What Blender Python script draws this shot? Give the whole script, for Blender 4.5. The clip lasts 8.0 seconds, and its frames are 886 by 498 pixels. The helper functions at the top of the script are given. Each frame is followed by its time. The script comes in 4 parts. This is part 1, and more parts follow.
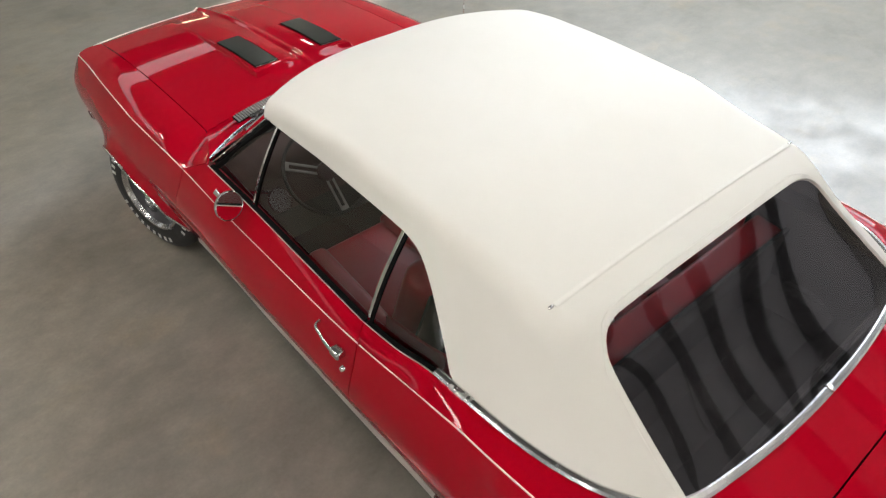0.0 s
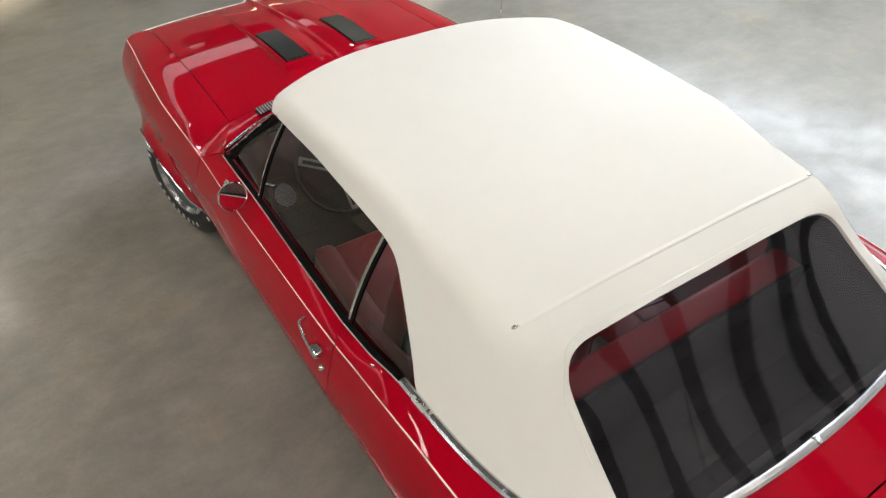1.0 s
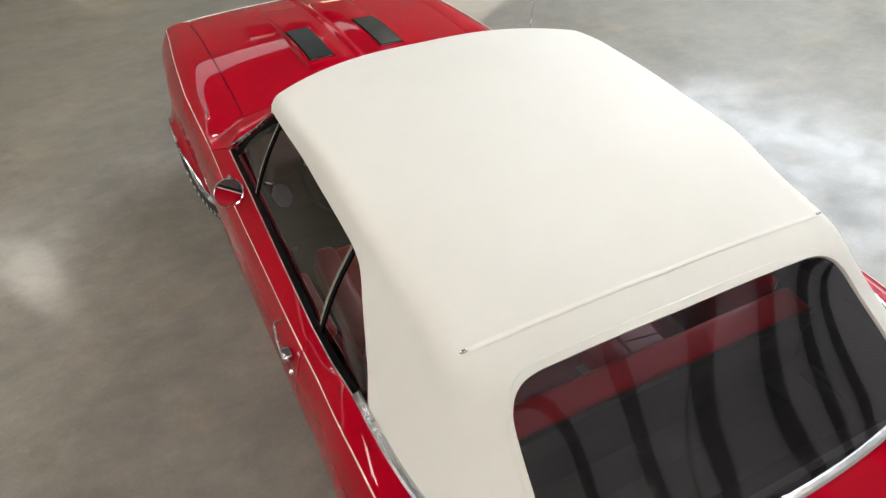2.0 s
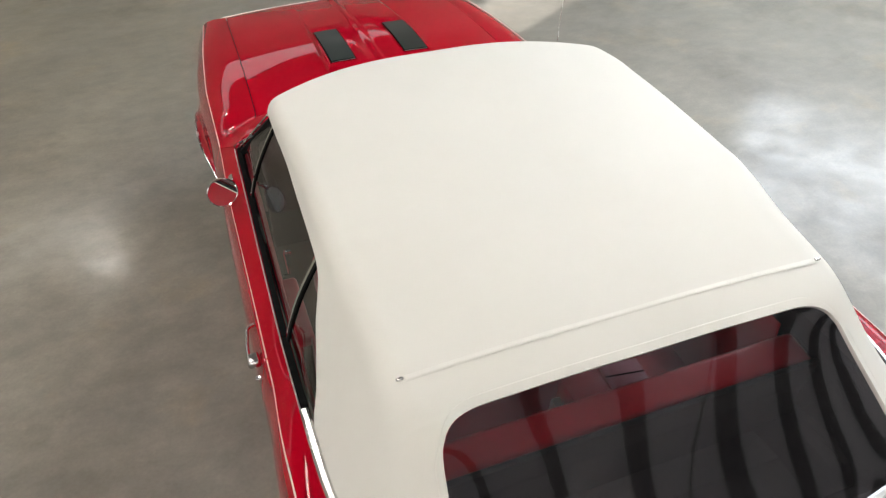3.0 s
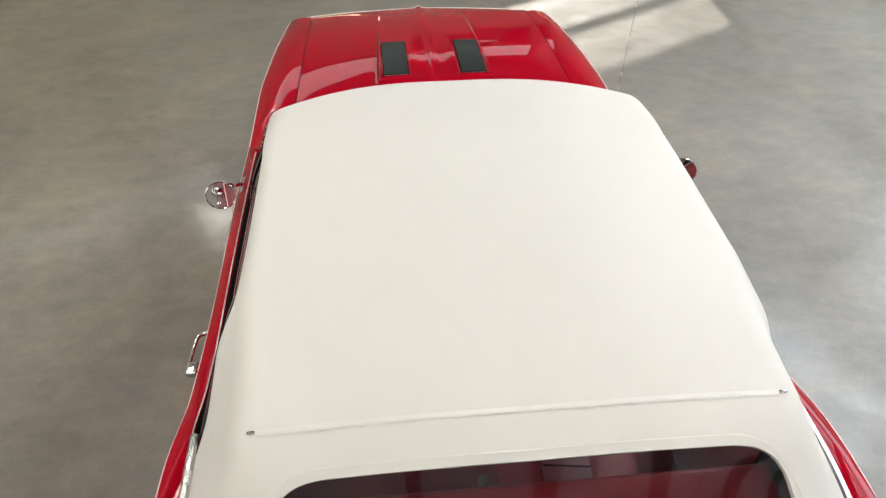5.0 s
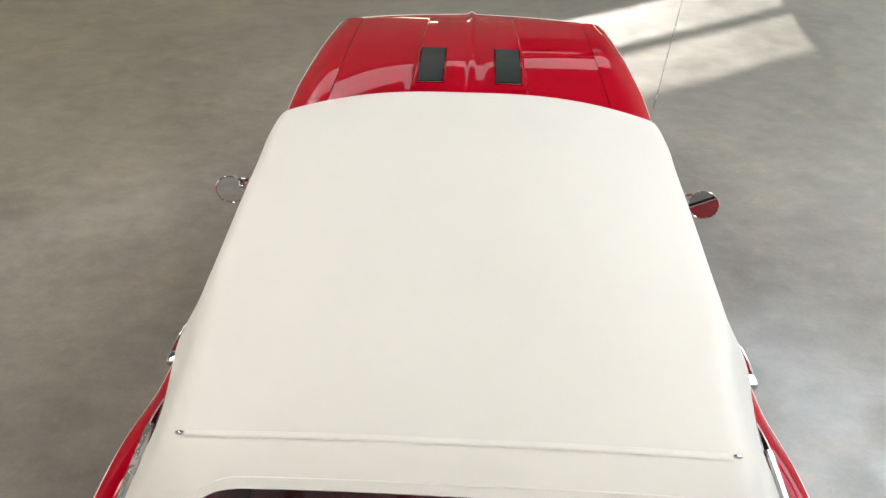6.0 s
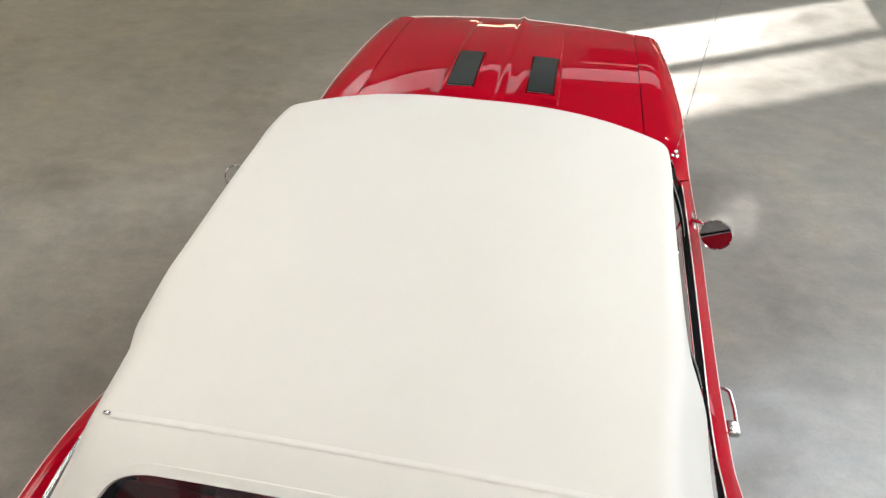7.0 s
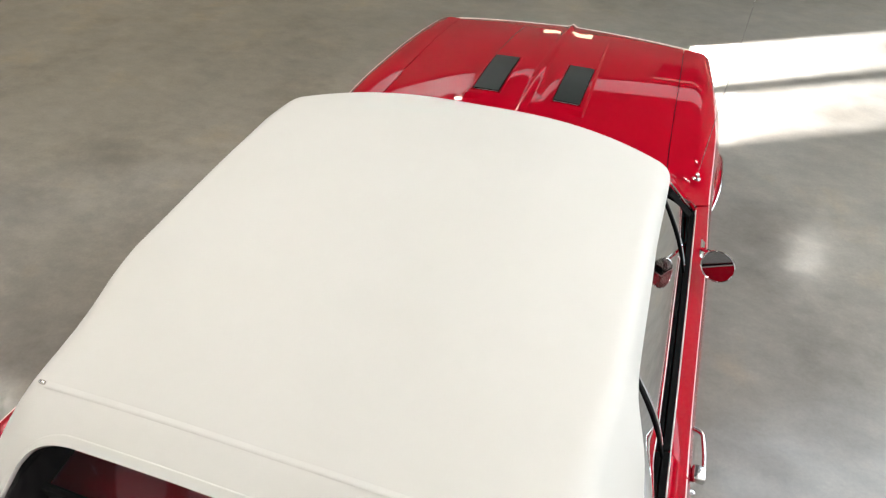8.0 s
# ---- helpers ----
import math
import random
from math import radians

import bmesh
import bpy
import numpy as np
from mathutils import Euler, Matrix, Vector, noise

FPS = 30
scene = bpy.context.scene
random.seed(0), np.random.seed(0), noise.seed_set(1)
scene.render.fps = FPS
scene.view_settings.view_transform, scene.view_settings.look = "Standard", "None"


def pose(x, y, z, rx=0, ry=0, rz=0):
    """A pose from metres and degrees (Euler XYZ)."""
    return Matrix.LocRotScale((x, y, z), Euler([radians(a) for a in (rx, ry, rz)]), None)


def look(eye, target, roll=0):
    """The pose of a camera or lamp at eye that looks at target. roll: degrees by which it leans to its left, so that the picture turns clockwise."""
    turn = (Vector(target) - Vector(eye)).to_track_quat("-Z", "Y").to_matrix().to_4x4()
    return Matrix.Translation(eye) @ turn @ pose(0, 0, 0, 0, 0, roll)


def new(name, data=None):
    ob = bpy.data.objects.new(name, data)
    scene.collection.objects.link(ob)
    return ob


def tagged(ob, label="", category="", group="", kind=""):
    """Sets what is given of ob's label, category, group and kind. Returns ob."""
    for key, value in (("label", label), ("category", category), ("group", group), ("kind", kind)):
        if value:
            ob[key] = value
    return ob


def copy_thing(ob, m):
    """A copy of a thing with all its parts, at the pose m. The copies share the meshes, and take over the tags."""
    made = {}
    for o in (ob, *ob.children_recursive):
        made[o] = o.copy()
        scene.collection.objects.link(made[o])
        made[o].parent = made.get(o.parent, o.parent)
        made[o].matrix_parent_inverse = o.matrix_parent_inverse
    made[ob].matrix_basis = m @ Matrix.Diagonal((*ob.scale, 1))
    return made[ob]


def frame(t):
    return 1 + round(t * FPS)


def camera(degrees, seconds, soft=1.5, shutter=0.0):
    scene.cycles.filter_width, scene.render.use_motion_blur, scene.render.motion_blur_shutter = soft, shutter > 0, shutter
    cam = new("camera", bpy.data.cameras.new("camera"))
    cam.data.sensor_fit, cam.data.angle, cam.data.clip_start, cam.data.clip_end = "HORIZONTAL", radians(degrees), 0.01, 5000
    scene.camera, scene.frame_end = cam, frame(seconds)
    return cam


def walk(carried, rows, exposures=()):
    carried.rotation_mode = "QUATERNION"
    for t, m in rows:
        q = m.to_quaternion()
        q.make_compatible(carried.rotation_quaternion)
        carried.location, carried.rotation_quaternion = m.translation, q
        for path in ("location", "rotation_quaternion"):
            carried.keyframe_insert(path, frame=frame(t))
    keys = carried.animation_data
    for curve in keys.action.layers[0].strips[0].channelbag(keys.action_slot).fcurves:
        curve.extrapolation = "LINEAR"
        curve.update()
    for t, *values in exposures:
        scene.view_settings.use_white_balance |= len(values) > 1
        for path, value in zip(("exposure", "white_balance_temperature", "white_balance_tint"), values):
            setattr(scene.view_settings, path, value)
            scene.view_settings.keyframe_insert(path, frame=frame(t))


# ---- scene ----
cam = camera(63.75, 8.0, soft=1.3)
PATH = [
    (0.0, -1.7367, -1.8644, 2.6512, 48.791, -1.496, -41.396),
    (0.5, -1.6297, -1.9361, 2.6527, 48.762, -1.478, -37.877),
    (1.0, -1.5061, -1.9880, 2.6525, 48.662, -1.503, -34.339),
    (1.5, -1.3720, -2.0316, 2.6516, 48.605, -1.499, -30.904),
    (3.0, -0.9314, -2.1091, 2.6572, 48.471, -1.038, -20.829),
    (3.5, -0.7729, -2.1041, 2.6630, 48.323, -0.900, -17.363),
    (4.0, -0.6184, -2.0927, 2.6723, 48.275, -0.890, -13.799),
    (4.5, -0.4582, -2.0717, 2.6810, 48.248, -0.746, -9.855),
    (6.0, 0.0035, -1.9926, 2.6983, 48.219, -0.401, 2.620),
    (6.5, 0.1686, -1.9502, 2.6989, 48.123, -0.139, 6.880),
    (7.0, 0.3315, -1.9008, 2.6879, 48.232, 0.158, 11.164),
    (7.5, 0.4871, -1.8432, 2.6758, 48.332, 0.276, 15.347),
    (8.0, 0.6376, -1.7688, 2.6652, 48.388, 0.423, 19.479),
]
walk(cam, [(t, pose(x, y, z, rx, ry, rz)) for t, x, y, z, rx, ry, rz in PATH])

# ---- daylight outside, lamps inside ----
SUN_ELEVATION, SUN_AZIMUTH = 26.6, 0.5      # degrees; the sun stands ahead of the car (+y)
WALL_ANGLE = 29.0                           # the hall stands askew to the car
CEILING = 4.6

world = bpy.data.worlds.new("sky")
scene.world = world
world.use_nodes = True
wn = world.node_tree
sky = wn.nodes.new("ShaderNodeTexSky")
sky.sky_type, sky.sun_disc = "NISHITA", False
sky.sun_elevation, sky.sun_rotation = radians(SUN_ELEVATION), radians(SUN_AZIMUTH)
wn.links.new(sky.outputs[0], wn.nodes["Background"].inputs[0])
wn.nodes["Background"].inputs[1].default_value = 0.06

sun = new("sun", bpy.data.lights.new("sun", "SUN"))
sun.data.energy, sun.data.angle, sun.data.color = 4.8, radians(0.55), (1.0, 0.95, 0.88)
sun_from = Vector((math.sin(radians(SUN_AZIMUTH)) * math.cos(radians(SUN_ELEVATION)),
                   math.cos(radians(SUN_AZIMUTH)) * math.cos(radians(SUN_ELEVATION)), math.sin(radians(SUN_ELEVATION))))
sun.matrix_world = look(sun_from * 30, (0, 0, 0))
scene.view_settings.exposure = 1.37


# ---- materials ----
def material(name):
    m = bpy.data.materials.new(name)
    m.use_nodes = True
    return m, m.node_tree, m.node_tree.nodes["Principled BSDF"]


def noise_node(nt, scale, detail=4.0, rough=0.55, coord="Object", stretch=None):
    tc = nt.nodes.new("ShaderNodeTexCoord")
    n = nt.nodes.new("ShaderNodeTexNoise")
    n.inputs["Scale"].default_value, n.inputs["Detail"].default_value = scale, detail
    n.inputs["Roughness"].default_value = rough
    if stretch:
        mp = nt.nodes.new("ShaderNodeMapping")
        mp.inputs["Scale"].default_value = stretch
        nt.links.new(tc.outputs[coord], mp.inputs[0])
        nt.links.new(mp.outputs[0], n.inputs["Vector"])
    else:
        nt.links.new(tc.outputs[coord], n.inputs["Vector"])
    return n


def ramp(nt, src, stops):
    r = nt.nodes.new("ShaderNodeValToRGB")
    els = r.color_ramp.elements
    while len(els) < len(stops):
        els.new(0.5)
    for e, (p, c) in zip(els, stops):
        e.position, e.color = p, (*c, 1) if len(c) == 3 else c
    nt.links.new(src, r.inputs[0])
    return r


def grey(v):
    return (v, v, v)


def bump(nt, bsdf, src, strength, distance):
    b = nt.nodes.new("ShaderNodeBump")
    b.inputs["Strength"].default_value, b.inputs["Distance"].default_value = strength, distance
    nt.links.new(src, b.inputs["Height"])
    nt.links.new(b.outputs[0], bsdf.inputs["Normal"])
    return b


def surface(name, low, high, rough, scale=8.0, metal=0.0, bump_scale=0.0, bump_depth=0.001, coat=0.0, spread=0.08):
    """A plain procedural surface: two shades at two scales, uneven gloss, fine relief."""
    m, nt, b = material(name)
    n1, n2 = noise_node(nt, scale), noise_node(nt, scale * 9)
    mix = nt.nodes.new("ShaderNodeMath")
    mix.operation = "MULTIPLY_ADD"
    mix.inputs[1].default_value = 0.35
    nt.links.new(n2.outputs[0], mix.inputs[0])
    half = nt.nodes.new("ShaderNodeMath")
    half.operation, half.inputs[1].default_value = "MULTIPLY", 0.65
    nt.links.new(n1.outputs[0], half.inputs[0])
    nt.links.new(half.outputs[0], mix.inputs[2])
    nt.links.new(ramp(nt, mix.outputs[0], [(0.35, low), (0.65, high)]).outputs[0], b.inputs["Base Color"])
    r = ramp(nt, n1.outputs[0], [(0.3, grey(max(0.02, rough - spread))), (0.7, grey(rough + spread))])
    nt.links.new(r.outputs[0], b.inputs["Roughness"])
    b.inputs["Metallic"].default_value = metal
    b.inputs["Coat Weight"].default_value, b.inputs["Coat Roughness"].default_value = coat, 0.03
    if bump_scale:
        bump(nt, b, noise_node(nt, bump_scale, 3).outputs[0], 0.5, bump_depth)
    return m


PAINT = surface("red_paint", (0.325, 0.0010, 0.0098), (0.355, 0.0014, 0.0120), 0.55, 3.0, 0.0, coat=1.0, spread=0.03)
PAINT.node_tree.nodes["Principled BSDF"].inputs["Specular IOR Level"].default_value = 0.0
PAINT.node_tree.nodes["Principled BSDF"].inputs["Coat IOR"].default_value = 1.265
PAINT.node_tree.nodes["Principled BSDF"].inputs["Coat Roughness"].default_value = 0.012
CHROME = surface("chrome", (0.72, 0.72, 0.73), (0.80, 0.80, 0.80), 0.05, 12, metal=1.0, spread=0.02)
SATIN = surface("satin_metal", (0.70, 0.66, 0.62), (0.80, 0.76, 0.72), 0.40, 14, metal=0.75)
MOULD = surface("bright_moulding", (0.50, 0.50, 0.495), (0.62, 0.62, 0.61), 0.25, 9, metal=1.0, spread=0.05)
WORN_CHROME = surface("worn_chrome", (0.54, 0.54, 0.54), (0.68, 0.68, 0.68), 0.20, 30, metal=1.0, spread=0.05)
SPOKE = surface("worn_spoke_metal", (0.34, 0.33, 0.32), (0.44, 0.43, 0.41), 0.38, 14, metal=0.5)
CREAM = surface("cream_enamel", (0.70, 0.63, 0.56), (0.78, 0.71, 0.64), 0.35, 14)
STEEL = surface("brushed_steel", (0.55, 0.55, 0.54), (0.68, 0.68, 0.66), 0.24, 14, metal=1.0)
RUBBER = surface("black_rubber", (0.012, 0.012, 0.012), (0.022, 0.022, 0.021), 0.62, 10, bump_scale=120, bump_depth=0.0005)
SEAL = surface("weatherstrip", (0.003, 0.003, 0.003), (0.006, 0.006, 0.006), 0.7, 12)
SEAL.node_tree.nodes["Principled BSDF"].inputs["Specular IOR Level"].default_value = 0.06
BLACK = surface("black_carpet", (0.005, 0.005, 0.0055), (0.010, 0.010, 0.0105), 0.85, 20)
RED_CARPET = surface("dark_red_carpet", (0.030, 0.003, 0.004), (0.050, 0.005, 0.007), 0.9, 20, bump_scale=300, bump_depth=0.001)
PINSTRIPE = surface("pale_pinstripe_paint", (0.78, 0.52, 0.50), (0.84, 0.58, 0.56), 0.35, 10)
DULL_PINK = surface("dull_pink_vinyl", (0.40, 0.13, 0.15), (0.48, 0.17, 0.19), 0.5, 10)
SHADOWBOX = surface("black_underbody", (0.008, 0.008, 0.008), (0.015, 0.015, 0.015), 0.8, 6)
GRILLE = surface("black_vent_mesh", (0.008, 0.011, 0.009), (0.014, 0.018, 0.015), 0.30, 30, spread=0.012)
GRILLE.node_tree.nodes["Principled BSDF"].inputs["Specular IOR Level"].default_value = 0.3
RED_VINYL = surface("red_seat_vinyl", (0.42, 0.012, 0.022), (0.50, 0.017, 0.030), 0.42, 7, bump_scale=180, bump_depth=0.0006)
DARK_VINYL = surface("dark_red_dash_vinyl", (0.030, 0.007, 0.008), (0.045, 0.010, 0.011), 0.5, 9, bump_scale=200, bump_depth=0.0006)
WHITE_MARK = surface("raised_white_rubber", (0.50, 0.50, 0.48), (0.62, 0.62, 0.60), 0.6, 20)
WALL_PAINT = surface("grey_wall_panel", (0.60, 0.56, 0.47), (0.67, 0.63, 0.54), 0.55, 0.8)
BLOCK_BROWN = surface("sky_block_brown", (0.10, 0.085, 0.07), (0.15, 0.125, 0.10), 0.8, 0.5)
FRONT_WALL = surface("dull_tan_wall_panel", (0.36, 0.33, 0.27), (0.42, 0.39, 0.32), 0.6, 0.8)
WHITE_WALL = surface("white_wall_panel", (0.74, 0.74, 0.72), (0.80, 0.80, 0.78), 0.55, 0.8)
LAMP_PAINT = surface("white_lamp_housing", (0.62, 0.62, 0.60), (0.70, 0.70, 0.68), 0.45, 6)
DARK_STEEL = surface("dark_painted_steel", (0.05, 0.05, 0.055), (0.08, 0.08, 0.085), 0.5, 2)
CEILING_PAINT = surface("ceiling_panel", (0.13, 0.13, 0.13), (0.17, 0.17, 0.17), 0.7, 0.7)


def vinyl_top():
    m, nt, b = material("white_vinyl_top")
    n1, n2 = noise_node(nt, 1.6, 5, 0.5), noise_node(nt, 9, 3)
    c = ramp(nt, n1.outputs[0], [(0.3, (0.614, 0.596, 0.552)), (0.7, (0.638, 0.620, 0.579))])
    nt.links.new(c.outputs[0], b.inputs["Base Color"])
    nt.links.new(ramp(nt, n2.outputs[0], [(0.3, grey(0.50)), (0.7, grey(0.60))]).outputs[0], b.inputs["Roughness"])
    grain = noise_node(nt, 420, 2)
    soft = noise_node(nt, 4.0, 2)
    add = nt.nodes.new("ShaderNodeMath")
    add.operation, add.inputs[1].default_value = "MULTIPLY_ADD", 0.03
    nt.links.new(grain.outputs[0], add.inputs[0])
    nt.links.new(soft.outputs[0], add.inputs[2])
    bump(nt, b, add.outputs[0], 0.35, 0.006)
    return m


def concrete():
    """Power-trowelled slab: clouds, swirls and stains in the paste under a thin worn sealer."""
    m, nt, b = material("polished_concrete")
    cloud, mott = noise_node(nt, 0.45, 3, 0.5), noise_node(nt, 1.9, 5, 0.55, stretch=(1.0, 1.08, 1.0))
    warp = noise_node(nt, 1.1, 3, 0.5)
    tc = nt.nodes.new("ShaderNodeTexCoord")
    swirl = nt.nodes.new("ShaderNodeMix")
    swirl.data_type, swirl.blend_type = "RGBA", "LINEAR_LIGHT"
    swirl.inputs["Factor"].default_value = 0.12
    nt.links.new(tc.outputs["Object"], swirl.inputs[6])
    nt.links.new(warp.outputs["Color"], swirl.inputs[7])

    def swept(scale, detail, rough, stretch, turn):
        mp = nt.nodes.new("ShaderNodeMapping")
        mp.inputs["Scale"].default_value, mp.inputs["Rotation"].default_value = stretch, (0, 0, radians(turn))
        n = nt.nodes.new("ShaderNodeTexNoise")
        n.inputs["Scale"].default_value, n.inputs["Detail"].default_value, n.inputs["Roughness"].default_value = scale, detail, rough
        nt.links.new(swirl.outputs[2], mp.inputs[0])
        nt.links.new(mp.outputs[0], n.inputs["Vector"])
        return n
    trowel = swept(2.8, 6, 0.64, (0.85, 1.15, 1.0), 35)
    streak = swept(7.0, 5, 0.66, (0.75, 1.3, 1.0), -20)
    blotch = noise_node(nt, 8.0, 6, 0.68)
    speck, stain = noise_node(nt, 60, 3, 0.6), noise_node(nt, 0.9, 6, 0.7)
    c1 = ramp(nt, cloud.outputs[0], [(0.25, (0.166, 0.151, 0.127)), (0.75, (0.241, 0.221, 0.190))])
    tones = [ramp(nt, mott.outputs[0], [(0.25, grey(0.89)), (0.75, grey(1.10))]),
             ramp(nt, trowel.outputs[0], [(0.30, (0.86, 0.87, 0.88)), (0.70, (1.12, 1.11, 1.09))]),
             ramp(nt, streak.outputs[0], [(0.30, grey(0.90)), (0.70, grey(1.10))]),
             ramp(nt, blotch.outputs[0], [(0.2, grey(0.86)), (0.8, grey(1.14))]),
             ramp(nt, speck.outputs[0], [(0.3, grey(0.95)), (0.7, grey(1.05))]),
             ramp(nt, stain.outputs[0], [(0.34, (0.80, 0.79, 0.77)), (0.48, grey(1.0)), (1.0, grey(1.0))]),
             ramp(nt, mott.outputs[0], [(0.58, grey(1.0)), (0.75, (1.10, 1.02, 0.90))])]
    # extra light on the far floor put into colour, tan with a ragged edge
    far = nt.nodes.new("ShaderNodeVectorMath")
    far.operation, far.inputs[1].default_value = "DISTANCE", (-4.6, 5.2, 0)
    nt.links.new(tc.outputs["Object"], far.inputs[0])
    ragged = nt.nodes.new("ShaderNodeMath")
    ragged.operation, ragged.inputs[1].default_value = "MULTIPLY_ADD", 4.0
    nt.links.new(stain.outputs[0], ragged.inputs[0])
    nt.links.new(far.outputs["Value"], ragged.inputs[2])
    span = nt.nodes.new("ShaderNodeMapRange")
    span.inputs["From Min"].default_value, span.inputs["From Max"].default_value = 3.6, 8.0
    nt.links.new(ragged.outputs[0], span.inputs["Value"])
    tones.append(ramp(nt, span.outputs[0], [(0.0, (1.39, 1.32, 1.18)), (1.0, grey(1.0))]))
    last = c1.outputs[0]
    for c in tones:
        mx = nt.nodes.new("ShaderNodeMix")
        mx.data_type, mx.blend_type = "RGBA", "MULTIPLY"
        mx.inputs["Factor"].default_value = 1.0
        nt.links.new(last, mx.inputs[6])
        nt.links.new(c.outputs[0], mx.inputs[7])
        last = mx.outputs[2]
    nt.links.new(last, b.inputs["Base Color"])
    nt.links.new(ramp(nt, blotch.outputs[0], [(0.35, grey(0.38)), (0.65, grey(0.52))]).outputs[0], b.inputs["Roughness"])
    nt.links.new(ramp(nt, trowel.outputs[0], [(0.36, grey(0.28)), (0.60, grey(0.92))]).outputs[0], b.inputs["Coat Weight"])
    nt.links.new(ramp(nt, blotch.outputs[0], [(0.38, grey(0.08)), (0.62, grey(0.19))]).outputs[0], b.inputs["Coat Roughness"])
    b.inputs["Coat IOR"].default_value = 1.45
    b.inputs["Specular IOR Level"].default_value = 0.35
    low, high = noise_node(nt, 6.0, 2, 0.5), noise_node(nt, 19.0, 6, 0.66)
    half = nt.nodes.new("ShaderNodeMath")
    half.operation, half.inputs[1].default_value = "MULTIPLY", 0.45
    sm = nt.nodes.new("ShaderNodeMath")
    sm.operation, sm.inputs[1].default_value = "MULTIPLY_ADD", 0.42
    nt.links.new(low.outputs[0], half.inputs[0])
    nt.links.new(high.outputs[0], sm.inputs[0])
    nt.links.new(half.outputs[0], sm.inputs[2])
    bp = bump(nt, b, sm.outputs[0], 0.5, 0.0042)
    nt.links.new(bp.outputs[0], b.inputs["Coat Normal"])
    return m


def pane(name, tint, ior=1.75, wave=0.0):
    """Thin clear sheet: tinted see-through with a glossy front."""
    m = bpy.data.materials.new(name)
    m.use_nodes = True
    nt = m.node_tree
    nt.nodes.clear()
    out = nt.nodes.new("ShaderNodeOutputMaterial")
    tr, gl, fr, mx = (nt.nodes.new(k) for k in ("ShaderNodeBsdfTransparent", "ShaderNodeBsdfGlossy", "ShaderNodeFresnel", "ShaderNodeMixShader"))
    tr.inputs[0].default_value = (*tint, 1)
    gl.inputs["Roughness"].default_value = 0.02
    fr.inputs["IOR"].default_value = ior
    if wave:
        b = nt.nodes.new("ShaderNodeBump")
        b.inputs["Strength"].default_value, b.inputs["Distance"].default_value = 0.5, wave
        gl.inputs["Roughness"].default_value = 0.035
        nt.links.new(noise_node(nt, 3.2, 3, 0.55).outputs[0], b.inputs["Height"])
        nt.links.new(b.outputs[0], gl.inputs["Normal"])
    nt.links.new(fr.outputs[0], mx.inputs[0])
    nt.links.new(tr.outputs[0], mx.inputs[1])
    nt.links.new(gl.outputs[0], mx.inputs[2])
    nt.links.new(mx.outputs[0], out.inputs[0])
    return m


def clear_vinyl():
    """Clear vinyl sheet: a little milky, with the glints of creases drawn as crooked white lines in one patch."""
    m = pane("clear_vinyl", (0.94, 0.87, 0.90), 1.7, 0.00018)
    nt = m.node_tree
    out, mx = nt.nodes["Material Output"], nt.nodes["Mix Shader"]
    haze, add = nt.nodes.new("ShaderNodeBsdfDiffuse"), nt.nodes.new("ShaderNodeMixShader")
    haze.inputs[0].default_value = (0.62, 0.60, 0.62, 1)
    n = noise_node(nt, 6.5, 2, 0.6, stretch=(0.8, 2.4, 1.0))
    off = nt.nodes.new("ShaderNodeMath")
    off.operation, off.inputs[1].default_value = "SUBTRACT", 0.5
    ab = nt.nodes.new("ShaderNodeMath")
    ab.operation = "ABSOLUTE"
    nt.links.new(n.outputs[0], off.inputs[0])
    nt.links.new(off.outputs[0], ab.inputs[0])
    # white lines: glints on the creases, put into the colour
    line = ramp(nt, ab.outputs[0], [(0.0, grey(1.0)), (0.008, grey(0.45)), (0.030, grey(0.0))])
    tc = nt.nodes.new("ShaderNodeTexCoord")
    d = nt.nodes.new("ShaderNodeVectorMath")
    d.operation, d.inputs[1].default_value = "DISTANCE", (-0.30, -1.515, 1.09)
    nt.links.new(tc.outputs["Object"], d.inputs[0])
    near = ramp(nt, d.outputs["Value"], [(0.05, grey(1.0)), (0.17, grey(0.0))])
    mul = nt.nodes.new("ShaderNodeMath")
    mul.operation = "MULTIPLY"
    nt.links.new(line.outputs[0], mul.inputs[0])
    nt.links.new(near.outputs[0], mul.inputs[1])
    amount = nt.nodes.new("ShaderNodeMath")
    amount.operation, amount.inputs[1].default_value, amount.inputs[2].default_value = "MULTIPLY_ADD", 0.095, 0.007
    nt.links.new(mul.outputs[0], amount.inputs[0])
    nt.links.new(amount.outputs[0], add.inputs[0])
    nt.nodes["Glossy BSDF"].inputs[0].default_value = (0.97, 0.93, 1.0, 1)
    nt.links.new(mx.outputs[0], add.inputs[1])
    nt.links.new(haze.outputs[0], add.inputs[2])
    nt.links.new(add.outputs[0], out.inputs[0])
    return m


def glowing(name, colour, strength):
    m, nt, b = material(name)
    b.inputs["Base Color"].default_value = (*colour, 1)
    b.inputs["Emission Color"].default_value = (*colour, 1)
    b.inputs["Emission Strength"].default_value = strength
    return m


